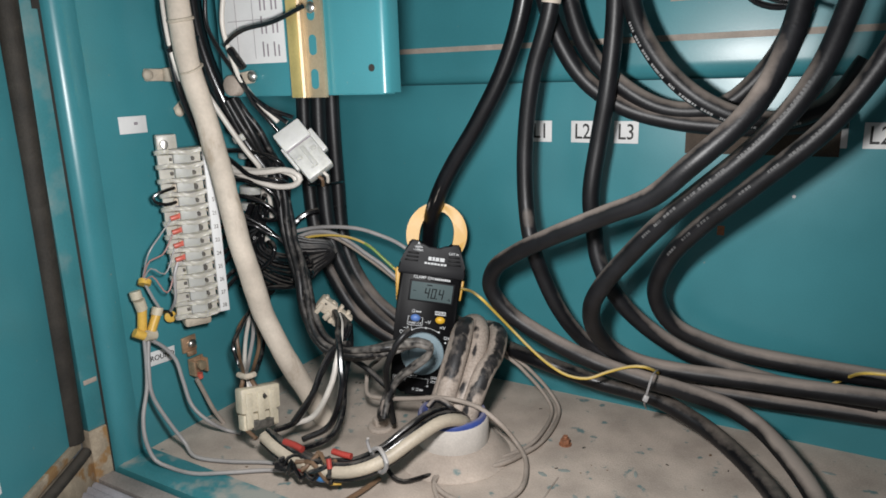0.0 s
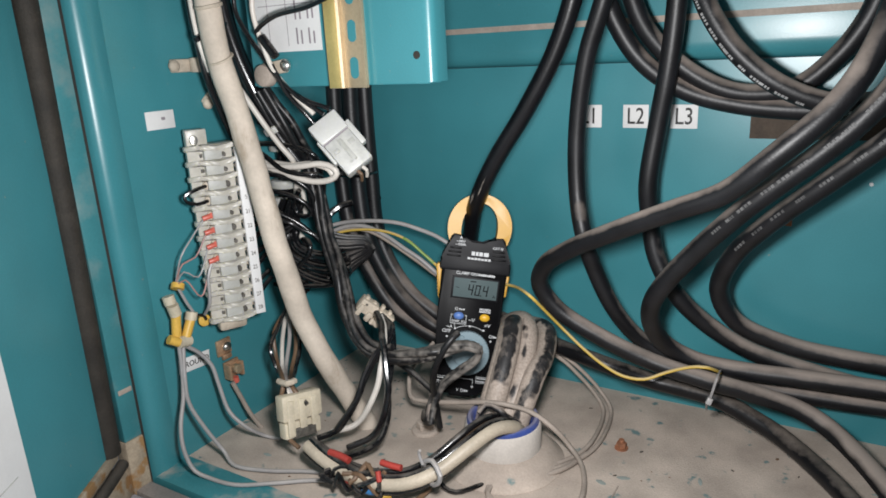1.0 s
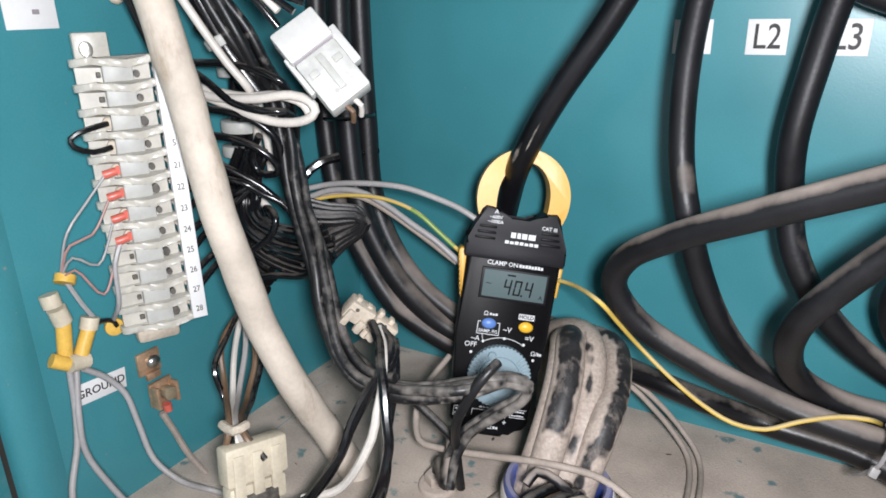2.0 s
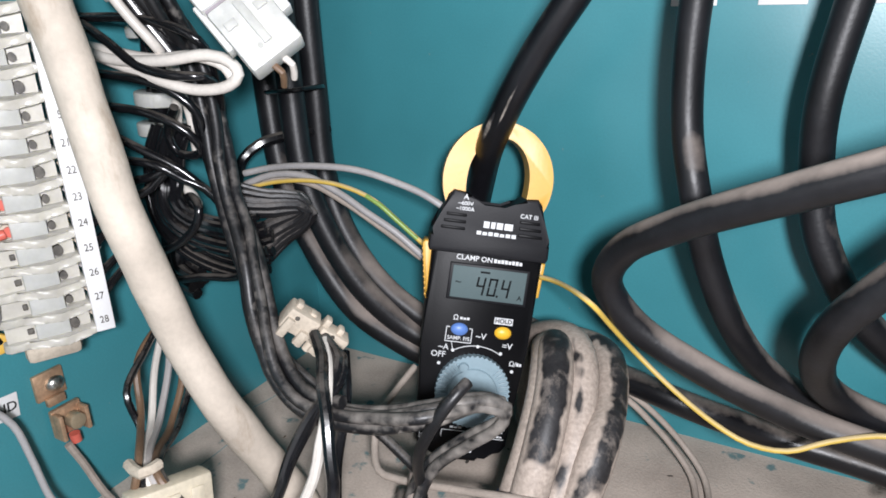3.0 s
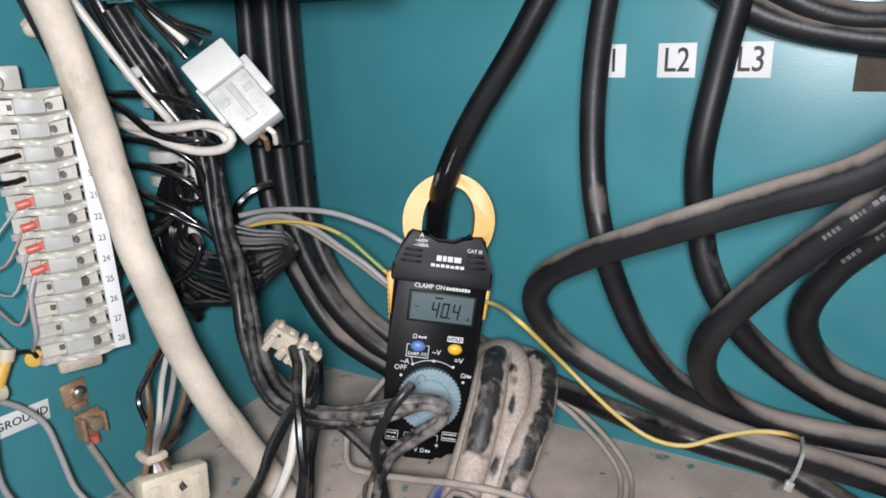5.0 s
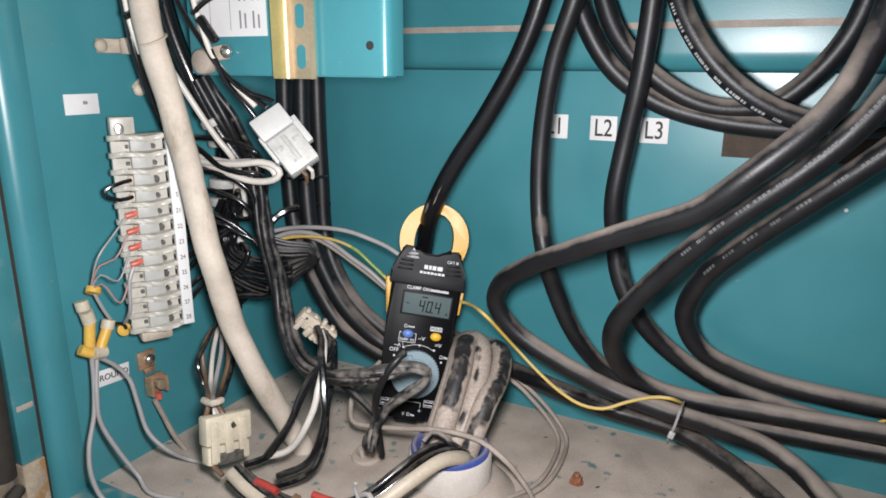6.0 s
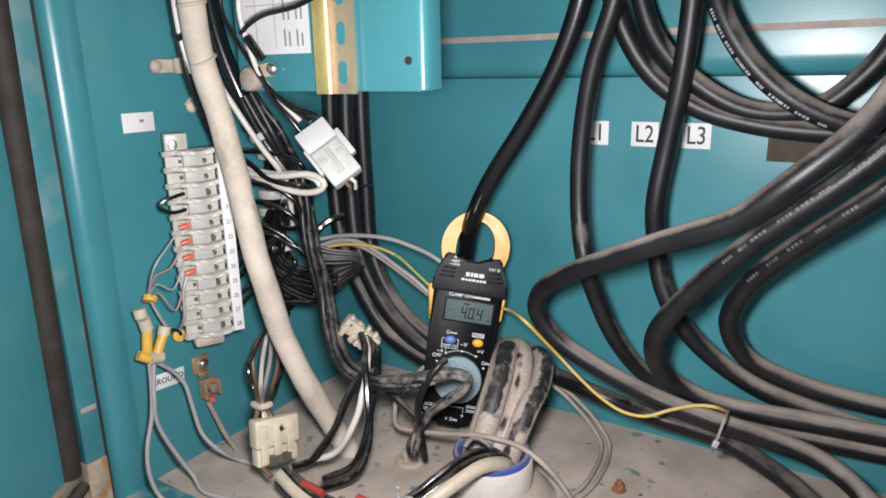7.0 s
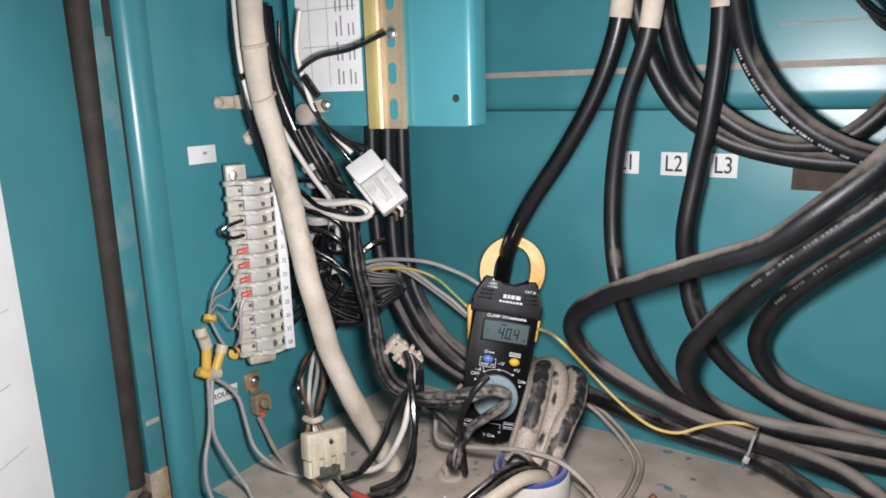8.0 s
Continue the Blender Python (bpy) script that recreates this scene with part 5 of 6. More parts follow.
wire("hook_wire", [(0.0450, -0.0300, 0.1600), (0.0330, -0.0500, 0.1590), (0.0240, -0.0640, 0.1562), (0.0173, -0.0707, 0.1489), (0.0194, -0.0787, 0.1398), (0.0256, -0.0853, 0.1321)], 0.0030, WIRE_BLACK, "black wire bent like a hook before the corner", "wire")


# ---- plugs ----
def white_plug():
    m, w, h = flat_face(((0.0818, -0.1574, 0.2370), (0.0124, 0.0150, 0.0126), (0.0295, 0.0022, -0.0317)))
    t = thing("wire_plug", "white nylon multi-way wire plug hanging on wires", "plug", m, "plugs")
    a, b = w / 2, h / 2
    part("plug_half", box(bmesh.new(), (-a, 0.26 * b, -0.013), (a, b, 0.0), 0.0012), NYLON, t)
    part("socket_half", box(bmesh.new(), (-a * 0.93, -b, -0.012), (a * 0.93, 0.22 * b, -0.001), 0.0012), NYLON_MILKY, t)
    part("seam", box(bmesh.new(), (-a * 0.9, 0.21 * b, -0.011), (a * 0.9, 0.27 * b, -0.0014)), INK_GREY, t)
    part("rib", box(bmesh.new(), (-a * 0.12, -0.75 * b, -0.002), (a * 0.16, 0.10 * b, 0.0002), 0.0005), CELL, t)
    for s in (-1, 1):
        part("latch", box(bmesh.new(), (s * a * 1.02 - 0.0012, -0.42 * b, -0.012), (s * a * 1.02 + 0.0012 + 0.0022 * (s > 0), 0.52 * b, -0.005), 0.0008), NYLON, t)
        part("latch_stop", box(bmesh.new(), (s * a * 0.55 - 0.0022, -0.25 * b, -0.0015), (s * a * 0.55 + 0.0022, -0.10 * b, 0.0), 0.0004), CELL, t)
    for k in range(2):
        part("pin_hole", cyl(bmesh.new(), ((-0.25 + 0.35 * k) * a, -0.72 * b, -0.0014), ((-0.25 + 0.35 * k) * a, -0.72 * b, -0.0007), 0.0011, seg=12), CELL, t)
    for k in range(2):
        x = (-0.3 + 0.4 * k) * a
        part("wire_stub", tube(bmesh.new(), smooth_path([(x, -b * 0.95, -0.008), (x + 0.001, -b - 0.003, -0.009), (x - 0.001, -b - 0.005, -0.016)]), 0.0013, 8), WIRE_WHITE if k == 1 else WIRE_BROWN, t)


white_plug()


def small_plug():
    m = basis((0.1132, -0.138, 0.0989), Vector((0.1219, -0.128, 0.0867)) - Vector((0.1032, -0.146, 0.1091)), (0.1, -0.1, 1)) @ Matrix.Diagonal((0.80, 0.80, 0.80, 1))
    t = thing("wire_plug", "aged beige nylon wire plug lying on the loom", "plug", m, "plugs")
    part("plug_half", box(bmesh.new(), (-0.019, -0.0060, -0.006), (-0.001, 0.0075, 0.006), 0.0014), NYLON_DIRTY, t)
    part("socket_half", box(bmesh.new(), (0.001, -0.0066, -0.0055), (0.018, 0.0058, 0.0050), 0.0012), NYLON_DIRTY, t)
    for k in range(4):
        part("key_rib", box(bmesh.new(), (-0.017 + 0.0088 * k, 0.0050, -0.003), (-0.0135 + 0.0088 * k, 0.0102 - 0.0012 * (k % 2), 0.0025), 0.0008), NYLON_DIRTY, t)
    for k in range(4):
        part("wire_boot", cyl(bmesh.new(), (-0.004 + 0.0055 * k, -0.0105, 0.004), (-0.004 + 0.0055 * k, -0.005, 0.004), 0.0024, seg=12), NYLON_DIRTY, t)
    for k in range(4):
        part("latch_finger", box(bmesh.new(), (-0.018 + 0.0098 * k, -0.0092, 0.0046), (-0.0135 + 0.0098 * k, 0.0025 - 0.003 * (k % 2), 0.0082), 0.0008), NYLON_DIRTY, t)
    for k in range(3):
        part("pin_hole", cyl(bmesh.new(), (-0.0135 + 0.0108 * k, 0.0040, 0.0040), (-0.0135 + 0.0108 * k, 0.0040, 0.0063 - 0.001 * (k > 0)), 0.0013, seg=10), WELL, t)


small_plug()
for pts, mat, r in (([(0.1216, -0.1483, 0.1034), (0.1322, -0.1576, 0.101), (0.141, -0.1693, 0.0964), (0.1471, -0.1757, 0.0883), (0.1514, -0.1811, 0.077), (0.1542, -0.1845, 0.0653), (0.1441, -0.1897, 0.0328), (0.126, -0.1989, 0.0218)], WIRE_BLACK, 0.0024),
                    ([(0.1235, -0.1444, 0.0994), (0.1332, -0.156, 0.0964), (0.1378, -0.163, 0.0904), (0.1408, -0.1694, 0.0823), (0.1413, -0.1745, 0.0741), (0.1412, -0.1789, 0.0638), (0.1248, -0.185, 0.0333), (0.107, -0.1922, 0.0256)], WIRE_WHITE, 0.0021),
                    ([(0.122, -0.1428, 0.0993), (0.1349, -0.1514, 0.097), (0.1368, -0.1591, 0.0902), (0.1324, -0.169, 0.0772), (0.1287, -0.1789, 0.0636), (0.1276, -0.1851, 0.0543), (0.1133, -0.1942, 0.0294), (0.1021, -0.2024, 0.0249)], WIRE_BLACK, 0.0023),
                    ([(0.1206, -0.1443, 0.0965), (0.1351, -0.1489, 0.0964), (0.138, -0.1559, 0.0901), (0.1329, -0.1671, 0.0811), (0.1288, -0.1773, 0.0669), (0.1274, -0.1847, 0.0543), (0.1142, -0.1951, 0.0309)], WIRE_BLACK, 0.0023),
                    ([(0.1214, -0.13, 0.0865), (0.1299, -0.142, 0.0732), (0.1347, -0.158, 0.0515), (0.1407, -0.17, 0.0335), (0.1399, -0.182, 0.0206), (0.1232, -0.192, 0.0108), (0.0992, -0.2, 0.0037)], WIRE_BLACK, 0.0022)):
    wire("plug_wire", pts, r, mat, "wire from the beige plug down to the floor loom", "wire", "plug wires", 9)


def big_plug():
    m, w, h = flat_face(((0.0850, -0.2165, 0.0591), (0.0083, 0.0266, -0.0041), (0.0060, -0.0004, -0.0304)))
    t = thing("wire_plug", "large aged beige nylon plug standing near the sill", "plug", m, "plugs")
    a, b = 0.56 * w, h / 2
    part("plug_half", box(bmesh.new(), (-a, -0.2 * b, -0.011), (a, b, 0.0), 0.0016), NYLON_BEIGE, t)
    part("socket_half", box(bmesh.new(), (-a * 0.92, -b, -0.0105), (a * 0.92, -0.25 * b, -0.001), 0.0014), NYLON_BEIGE, t)
    for k in range(3):
        part("rib", box(bmesh.new(), ((-0.8 + 0.6 * k) * a, -0.9 * b, -0.002), ((-0.45 + 0.6 * k) * a, 0.75 * b, 0.0008), 0.0006), NYLON_BEIGE, t)
    part("mouth", box(bmesh.new(), (-0.5 * a, -1.02 * b, -0.009), (0.6 * a, -0.55 * b, 0.0010), 0.001), WELL, t)


big_plug()
for pts, mat in (([(0.028, -0.1434, 0.0923), (0.036, -0.1646, 0.0822), (0.044, -0.1816, 0.0736), (0.05, -0.1826, 0.0578), (0.078, -0.205, 0.0602), (0.0805, -0.205, 0.0462)], WIRE_BLACK), ([(0.028, -0.1437, 0.0901), (0.038, -0.162, 0.0735), (0.046, -0.1736, 0.0574), (0.0779, -0.203, 0.0592), (0.0853, -0.205, 0.0454)], WIRE_WHITE), ([(0.028, -0.1426, 0.0897), (0.038, -0.1541, 0.0728), (0.046, -0.1694, 0.0556), (0.0769, -0.2, 0.0597), (0.0882, -0.203, 0.0474)], WIRE_GREY),
                 ([(0.028, -0.1414, 0.0893), (0.038, -0.1482, 0.0635), (0.046, -0.1646, 0.0489), (0.0802, -0.2, 0.0597), (0.091, -0.2, 0.048)], WIRE_BROWN), ([(0.028, -0.143, 0.0912), (0.036, -0.1682, 0.08), (0.045, -0.1774, 0.0633), (0.0784, -0.206, 0.0628), (0.0746, -0.21, 0.0427), (0.0848, -0.215, 0.0294), (0.0967, -0.216, 0.0233)], WIRE_BROWN), ([(0.026, -0.1385, 0.0879), (0.036, -0.1418, 0.0605), (0.044, -0.1584, 0.0457), (0.0799, -0.198, 0.0574), (0.0936, -0.2, 0.0483)], WIRE_BLACK)):
    wire("plug_wire", pts, 0.0016, mat, "thin wire fanning down to the large beige plug", "wire", "plug wires", 8)
wire("plug_tie", [(0.0756, -0.207, 0.0659), (0.0866, -0.21, 0.0677), (0.0863, -0.202, 0.0664)], 0.0022, NYLON_DIRTY, "pale nylon tie round wires above the plug", "cable tie")

# ---- floor loom from the large plug into the pipe ----
floor_path = smooth_path([(0.1061, -0.2132, 0.0259), (0.1253, -0.2171, 0.022), (0.1539, -0.2179, 0.0187), (0.1802, -0.2117, 0.0207), (0.1973, -0.1996, 0.0277), (0.2097, -0.1815, 0.0383), (0.2177, -0.1628, 0.0436), (0.2222, -0.1448, 0.0381), (0.2179, -0.1197, 0.0178), (0.2106, -0.1013, -0.0023)], 0.005)
for k, mat in enumerate((WIRE_BROWN, WIRE_BLACK, WIRE_CREAM, WIRE_BLACK, RUBBER_DUSTY, WIRE_BROWN, WIRE_BLACK)):
    path = strand(floor_path, k, 7, 0.0052, 1.5)
    tagged(finish("floor_wire", tube(bmesh.new(), path, 0.0046 if k == 2 else 0.0024, 12), mat), "wire of the loom lying on the floor into the pipe", "wire", "floor loom")
for k in range(9):
    c = Vector((0.1501, -0.2218, 0.022))
    pts = [tuple(c + Vector((rnd.uniform(-0.004, 0.004) + 0.007 * (j - 3), rnd.uniform(-0.008, 0.008), rnd.uniform(-0.010, 0.006)))) for j in range(7)]
    wire("joint_wire", pts, 0.0016, (WIRE_BLACK, WIRE_BLACK, WIRE_BROWN)[k % 3], "short loose wire at the floor joint", "wire", "joint wires", 7)
for pts, mat, lab, r in (([(0.1269, -0.2182, 0.03), (0.1362, -0.2185, 0.03), (0.1441, -0.2193, 0.029)], WIRE_RED, "red crimp joint on the floor loom", 0.0024), ([(0.1633, -0.21, 0.028), (0.1709, -0.2102, 0.028), (0.1786, -0.2095, 0.028)], WIRE_RED, "red crimp joint on the floor loom", 0.0022), ([(0.1569, -0.2219, 0.014), (0.1622, -0.2223, 0.014), (0.1669, -0.2191, 0.014)], TAPE_BLUE, "blue crimp joint on the floor loom", 0.0030), ([(0.1435, -0.2235, 0.018), (0.1495, -0.2247, 0.016), (0.1551, -0.2244, 0.014)], WIRE_RED, "red crimp joint on the floor loom", 0.0020), ([(0.1675, -0.2201, 0.01), (0.1739, -0.216, 0.01)], LUG_YELLOW, "yellow crimp joint on the floor loom", 0.0014), ([(0.1688, -0.2214, 0.03), (0.1708, -0.2233, 0.024)], WIRE_RED, "red tape band on the floor loom", 0.0018)):
    wire("crimp_joint", pts, r, mat, lab, "crimp joint", "crimp joints", 10)
bm = bmesh.new()
q = [(0.1989, -0.2071, 0.034), (0.2003, -0.2072, 0.026)]
tube(bm, smooth_path([(0.1949, -0.2066, 0.036), (0.2023, -0.2088, 0.04), (0.2101, -0.2128, 0.034), (0.2024, -0.208, 0.022), (0.1901, -0.2013, 0.022), (0.1949, -0.2066, 0.036)]), 0.0016, 8)
tube(bm, smooth_path([(0.1973, -0.2123, 0.038), (0.1952, -0.2125, 0.045), (0.1963, -0.213, 0.048)]), 0.0010, 8)
tagged(finish("cable_tie", bm, WIRE_GREY), "grey nylon cable tie with a cut tail", "cable tie")
wire("dark_wire", [(0.1880, -0.1830, 0.008), (0.1960, -0.1862, 0.004), (0.2044, -0.1859, 0.003), (0.2161, -0.1709, 0.003), (0.2237, -0.1625, 0.003)], 0.0016, WIRE_BLACK, "short dark wire on the dusty floor", "wire")
wire("dark_wire", [(0.1878, -0.1916, 0.004), (0.1863, -0.2076, 0.004), (0.183, -0.2252, 0.004), (0.1825, -0.2364, 0.004)], 0.0018, WIRE_BROWN, "dusty dark wire end on the floor", "wire")

# ---- floor pipe, gland and bolt ----
pipe = thing("floor_pipe", "dusty white floor pipe with a blue rim", "pipe", pose(0.2135, -0.1315, 0))
ring = lambda ri, ro, z0, z1, seg=40: [(ri, z0), (ro, z0), (ro, z1), (ri, z1)]


def lathe(bm, prof, seg=40):
    rows = [[bm.verts.new((r * math.cos(2 * math.pi * k / seg), r * math.sin(2 * math.pi * k / seg), z)) for k in range(seg)] for r, z in prof]
    for a, b in zip(rows, rows[1:]):
        for k in range(seg):
            bm.faces.new((a[k], a[(k + 1) % seg], b[(k + 1) % seg], b[k]))
    return bm


part("pipe_wall", lathe(bmesh.new(), [(0.0222, -0.03), (0.0222, 0.0305), (0.0232, 0.0315), (0.0262, 0.0308), (0.0272, 0.0290), (0.0272, 0.0150), (0.0276, 0.001), (0.0276, -0.002)]), PIPE_WHITE, pipe)
part("blue_rim", lathe(bmesh.new(), [(0.0216, 0.0170), (0.0216, 0.0330), (0.0228, 0.0346), (0.0248, 0.0346), (0.0258, 0.0330), (0.0258, 0.0295)]), PIPE_BLUE, pipe, "blue plastic rim")
part("pipe_bottom", cyl(bmesh.new(), (0, 0, -0.03), (0, 0, -0.026), 0.0216, seg=32), DARK, pipe)
part("sealant", lathe(bmesh.new(), [(0.0270, 0.0125), (0.0315, 0.0115), (0.0360, 0.0085), (0.0395, 0.0042), (0.0435, 0.0004), (0.0435, -0.002)]), FLOOR, pipe)
g = (0.1433, -0.1258, 0)
gland = thing("floor_gland", "dusty cable gland in the floor with a dark cable", "gland", pose(g[0], g[1], 0))
part("flange", cyl(bmesh.new(), (0, 0, 0), (0, 0, 0.003), 0.0115, 0.0105, 24, 0.0008), FLOOR, gland)
part("nut", cyl(bmesh.new(), (0, 0, 0.003), (0, 0, 0.009), 0.0075, 0.0070, 6, 0.0008), FLOOR, gland)
wire("gland_cable", [(g[0], g[1], 0.0), (g[0] + 0.001, g[1] + 0.001, 0.014), (0.1636, -0.15, 0.0279), (0.1607, -0.14, 0.0349), (0.1539, -0.125, 0.0389)], 0.0042, RUBBER_DUSTY, "dusty dark cable rising out of the floor gland", "cable", "", 12)
b = (0.285, -0.0833, 0)
bolt = thing("floor_bolt", "rusty hexagon bolt in the dusty floor", "bolt", pose(b[0], b[1], 0) @ Matrix.Scale(0.78, 4))
part("washer", cyl(bmesh.new(), (0, 0, 0), (0, 0, 0.0012), 0.0062, seg=24), RUST, bolt)
part("bolt_head", cyl(bmesh.new(), (0, 0, 0.0012), (0, 0, 0.0062), 0.0048, seg=6, bevel=0.0005), RUST, bolt)
part("thread", cyl(bmesh.new(), (0, 0, 0.006), (0, 0, 0.0095), 0.0026, seg=14, bevel=0.0004), RUST, bolt)
part("floor_seam", box(bmesh.new(), (0.2955, -0.235, 0.0), (0.2965, -0.128, 0.0006)), WIRE_DUSTY, bpy.data.objects["floor"])
for a, b in (((0.0262, -0.1482), (0.0259, -0.1069)), ((0.0134, -0.0854), (0.0175, -0.0654))):
    part("scratch", tube(bmesh.new(), [Vector((*a, 0.0)), Vector(((a[0] + b[0]) / 2 + 0.0006, (a[1] + b[1]) / 2, 0.0)), Vector((*b, 0.0))], 0.0004, 6), TEAL_DUSTY, bpy.data.objects["floor"])
rnd2 = random.Random(21)
for k in range(75):
    x, y = rnd2.uniform(0.04, 0.55), rnd2.uniform(-0.225, -0.03)
    s = rnd2.uniform(0.0020, 0.0055) if k % 3 == 0 else rnd2.uniform(0.0007, 0.0020)
    bm = bmesh.new()
    bmesh.ops.create_icosphere(bm, subdivisions=1, radius=1, matrix=Matrix.Translation((x, y, 0.0002)) @ pose(0, 0, 0, 0, 0, rnd2.uniform(0, 180)) @ Matrix.Diagonal((s, s * rnd2.uniform(0.2, 0.6), 0.0004, 1)))
    part("grit", bm, (TEAL_DUSTY, GASKET, WIRE_BROWN)[k % 3], bpy.data.objects["floor"])

# ---- thin cables on the floor and to the meter ----
for pts, r, mat, lab in (([(0.2060, -0.0400, 0.0520), (0.2242, -0.035, 0.0395), (0.2351, -0.031, 0.0294), (0.2497, -0.028, 0.0136), (0.2624, -0.037, 0.004), (0.2699, -0.0803, 0.003), (0.266, -0.1087, 0.003), (0.2497, -0.1358, 0.003), (0.231, -0.1525, 0.003), (0.2064, -0.162, 0.003)], 0.0016, WIRE_DUSTY, "thin dusty cable looped on the floor"),
                         ([(0.2050, -0.0420, 0.0490), (0.2237, -0.037, 0.0366), (0.2333, -0.034, 0.0267), (0.2448, -0.031, 0.0133), (0.2571, -0.0397, 0.004), (0.2646, -0.083, 0.003), (0.2611, -0.1086, 0.003), (0.2477, -0.1312, 0.003), (0.2285, -0.1475, 0.003), (0.2039, -0.1577, 0.003)], 0.0016, WIRE_DUSTY, "thin dusty cable looped on the floor"),
                         ([(0.1201, -0.0711, 0.048), (0.1174, -0.0882, 0.0408), (0.1232, -0.1112, 0.042), (0.1269, -0.1206, 0.0338), (0.1348, -0.1296, 0.0288), (0.1498, -0.1311, 0.0298), (0.1771, -0.1322, 0.0359), (0.2113, -0.135, 0.045), (0.2322, -0.1241, 0.0373), (0.2482, -0.1205, 0.026), (0.2578, -0.1152, 0.0115), (0.2687, -0.1232, 0.0057), (0.2801, -0.1557, 0.0033), (0.2744, -0.1748, 0.0026), (0.2592, -0.1856, 0.0024), (0.2378, -0.1854, 0.0024), (0.222, -0.1749, 0.0025), (0.2213, -0.16, 0.0026)], 0.0018, WIRE_DUSTY, "thin dusty pale cable looping past the pipe"),
                         ([(0.2174, -0.1651, 0.003), (0.2419, -0.1509, 0.003), (0.2584, -0.1291, 0.003), (0.2664, -0.1059, 0.003)], 0.0019, WIRE_DUSTY, "thin dusty cable on the floor by the pipe"),
                         ([(0.0318, -0.086, 0.1459), (0.0454, -0.0806, 0.1489), (0.0697, -0.0784, 0.1516), (0.0947, -0.0754, 0.1512), (0.1148, -0.0726, 0.1465), (0.1288, -0.0709, 0.1418), (0.1371, -0.0691, 0.1369)], 0.0017, WIRE_GREY, "grey cable arching from the loom behind the meter"),
                         ([(0.029, -0.0834, 0.1392), (0.0432, -0.0786, 0.1444), (0.0628, -0.0752, 0.145), (0.0808, -0.0721, 0.1373), (0.0958, -0.0703, 0.1283), (0.1099, -0.0674, 0.1194), (0.124, -0.0629, 0.1062), (0.1343, -0.0562, 0.096)], 0.0018, WIRE_GREY, "grey cable arching from the loom behind the meter"),
                         ([(0.0297, -0.0814, 0.1377), (0.0442, -0.0754, 0.1418), (0.0615, -0.0698, 0.1398), (0.0788, -0.0658, 0.131), (0.0958, -0.062, 0.1198), (0.1194, -0.0585, 0.1041)], 0.0020, WIRE_DUSTY, "dusty grey cable arching from the loom behind the meter"),
                         ([(0.207, -0.1549, 0.046), (0.21, -0.1492, 0.05), (0.2204, -0.1509, 0.05), (0.2246, -0.1484, 0.044), (0.2212, -0.1358, 0.03), (0.2119, -0.1168, 0.01)], 0.0022, RUBBER_DUSTY, "dark wire looping into the floor pipe")):
    wire("thin_cable", pts, r, mat, lab, "cable", "thin cables", 10)
wire("thin_cable", [(0.2400, -0.1960, 0.003), (0.2333, -0.1899, 0.003), (0.2237, -0.1773, 0.003), (0.2236, -0.1640, 0.003), (0.2347, -0.1552, 0.003), (0.2440, -0.1440, 0.003)], 0.0016, WIRE_DUSTY, "thin dusty cable looped on the floor", "cable", "thin cables", 10)
EARTH = [(0.0306, -0.0846, 0.1375), (0.0446, -0.0803, 0.1411), (0.0677, -0.0774, 0.1437), (0.0867, -0.0758, 0.1423), (0.1029, -0.0744, 0.1369), (0.1149, -0.0715, 0.1265), (0.1281, -0.0657, 0.1124), (0.1358, -0.0532, 0.098), (0.1518, -0.0455, 0.0955), (0.1679, -0.0498, 0.1003), (0.1875, -0.0573, 0.1038), (0.2127, -0.0811, 0.1075), (0.2199, -0.0668, 0.0905), (0.2289, -0.0559, 0.0743), (0.2473, -0.0589, 0.0616), (0.2657, -0.0655, 0.0542), (0.2802, -0.0671, 0.0496), (0.2944, -0.0639, 0.0486), (0.3089, -0.0592, 0.0549), (0.3246, -0.0578, 0.0618), (0.3354, -0.0579, 0.0639), (0.356, -0.012, 0.0337), (0.3889, -0.012, 0.0296), (0.4145, -0.012, 0.0294), (0.4417, -0.012, 0.0441), (0.4621, -0.012, 0.0603), (0.4768, -0.0538, 0.0856), (0.5053, -0.0501, 0.0849), (0.5397, -0.0454, 0.0823)]
wire("earth_wire", EARTH, 0.0012, WIRE_YELLOW, "yellow and green earth wire strung behind the meter", "wire", "", 10)
stripe = [q for q in smooth_path(EARTH) if 0.098 < q.x < 0.128 and q.z > 0.105]
wire("green_stripe", [tuple(q + Vector((-0.0001, -0.0003, 0.0001))) for q in stripe[::2]], 0.0012, WIRE_GREEN, "green stripe stretch of the earth wire", "wire", "earth wire stripes", 10)
tie_c = Vector((0.3401, -0.068, 0.0446))
bm = bmesh.new()
box(bm, (-0.0019, -0.0025, 0.002), (0.0019, 0.0025, 0.0052), 0.0007)
bmesh.ops.transform(bm, matrix=basis(tie_c, (0.8, 0.1, -0.3), (0, 0.3, 1)), verts=bm.verts)
tube(bm, smooth_path([(0.344, -0.052, 0.0604), (0.3447, -0.072, 0.0638), (0.3426, -0.074, 0.0532), (0.3381, -0.062, 0.0376), (0.3356, -0.045, 0.0245)]), 0.0010, 8, 0.6)
tagged(finish("cable_tie", bm, WIRE_GREY), "grey cable tie round the power cables", "cable tie")
wire("small_coil", [(0.3686, -0.05, 0.35), (0.3763, -0.05, 0.3313), (0.3873, -0.05, 0.3215), (0.4015, -0.05, 0.3172), (0.4171, -0.05, 0.3158), (0.4345, -0.05, 0.3219)], 0.0020, WIRE_BLACK, "thin black wire hanging by the upper seam", "wire", "upper wires", 8)
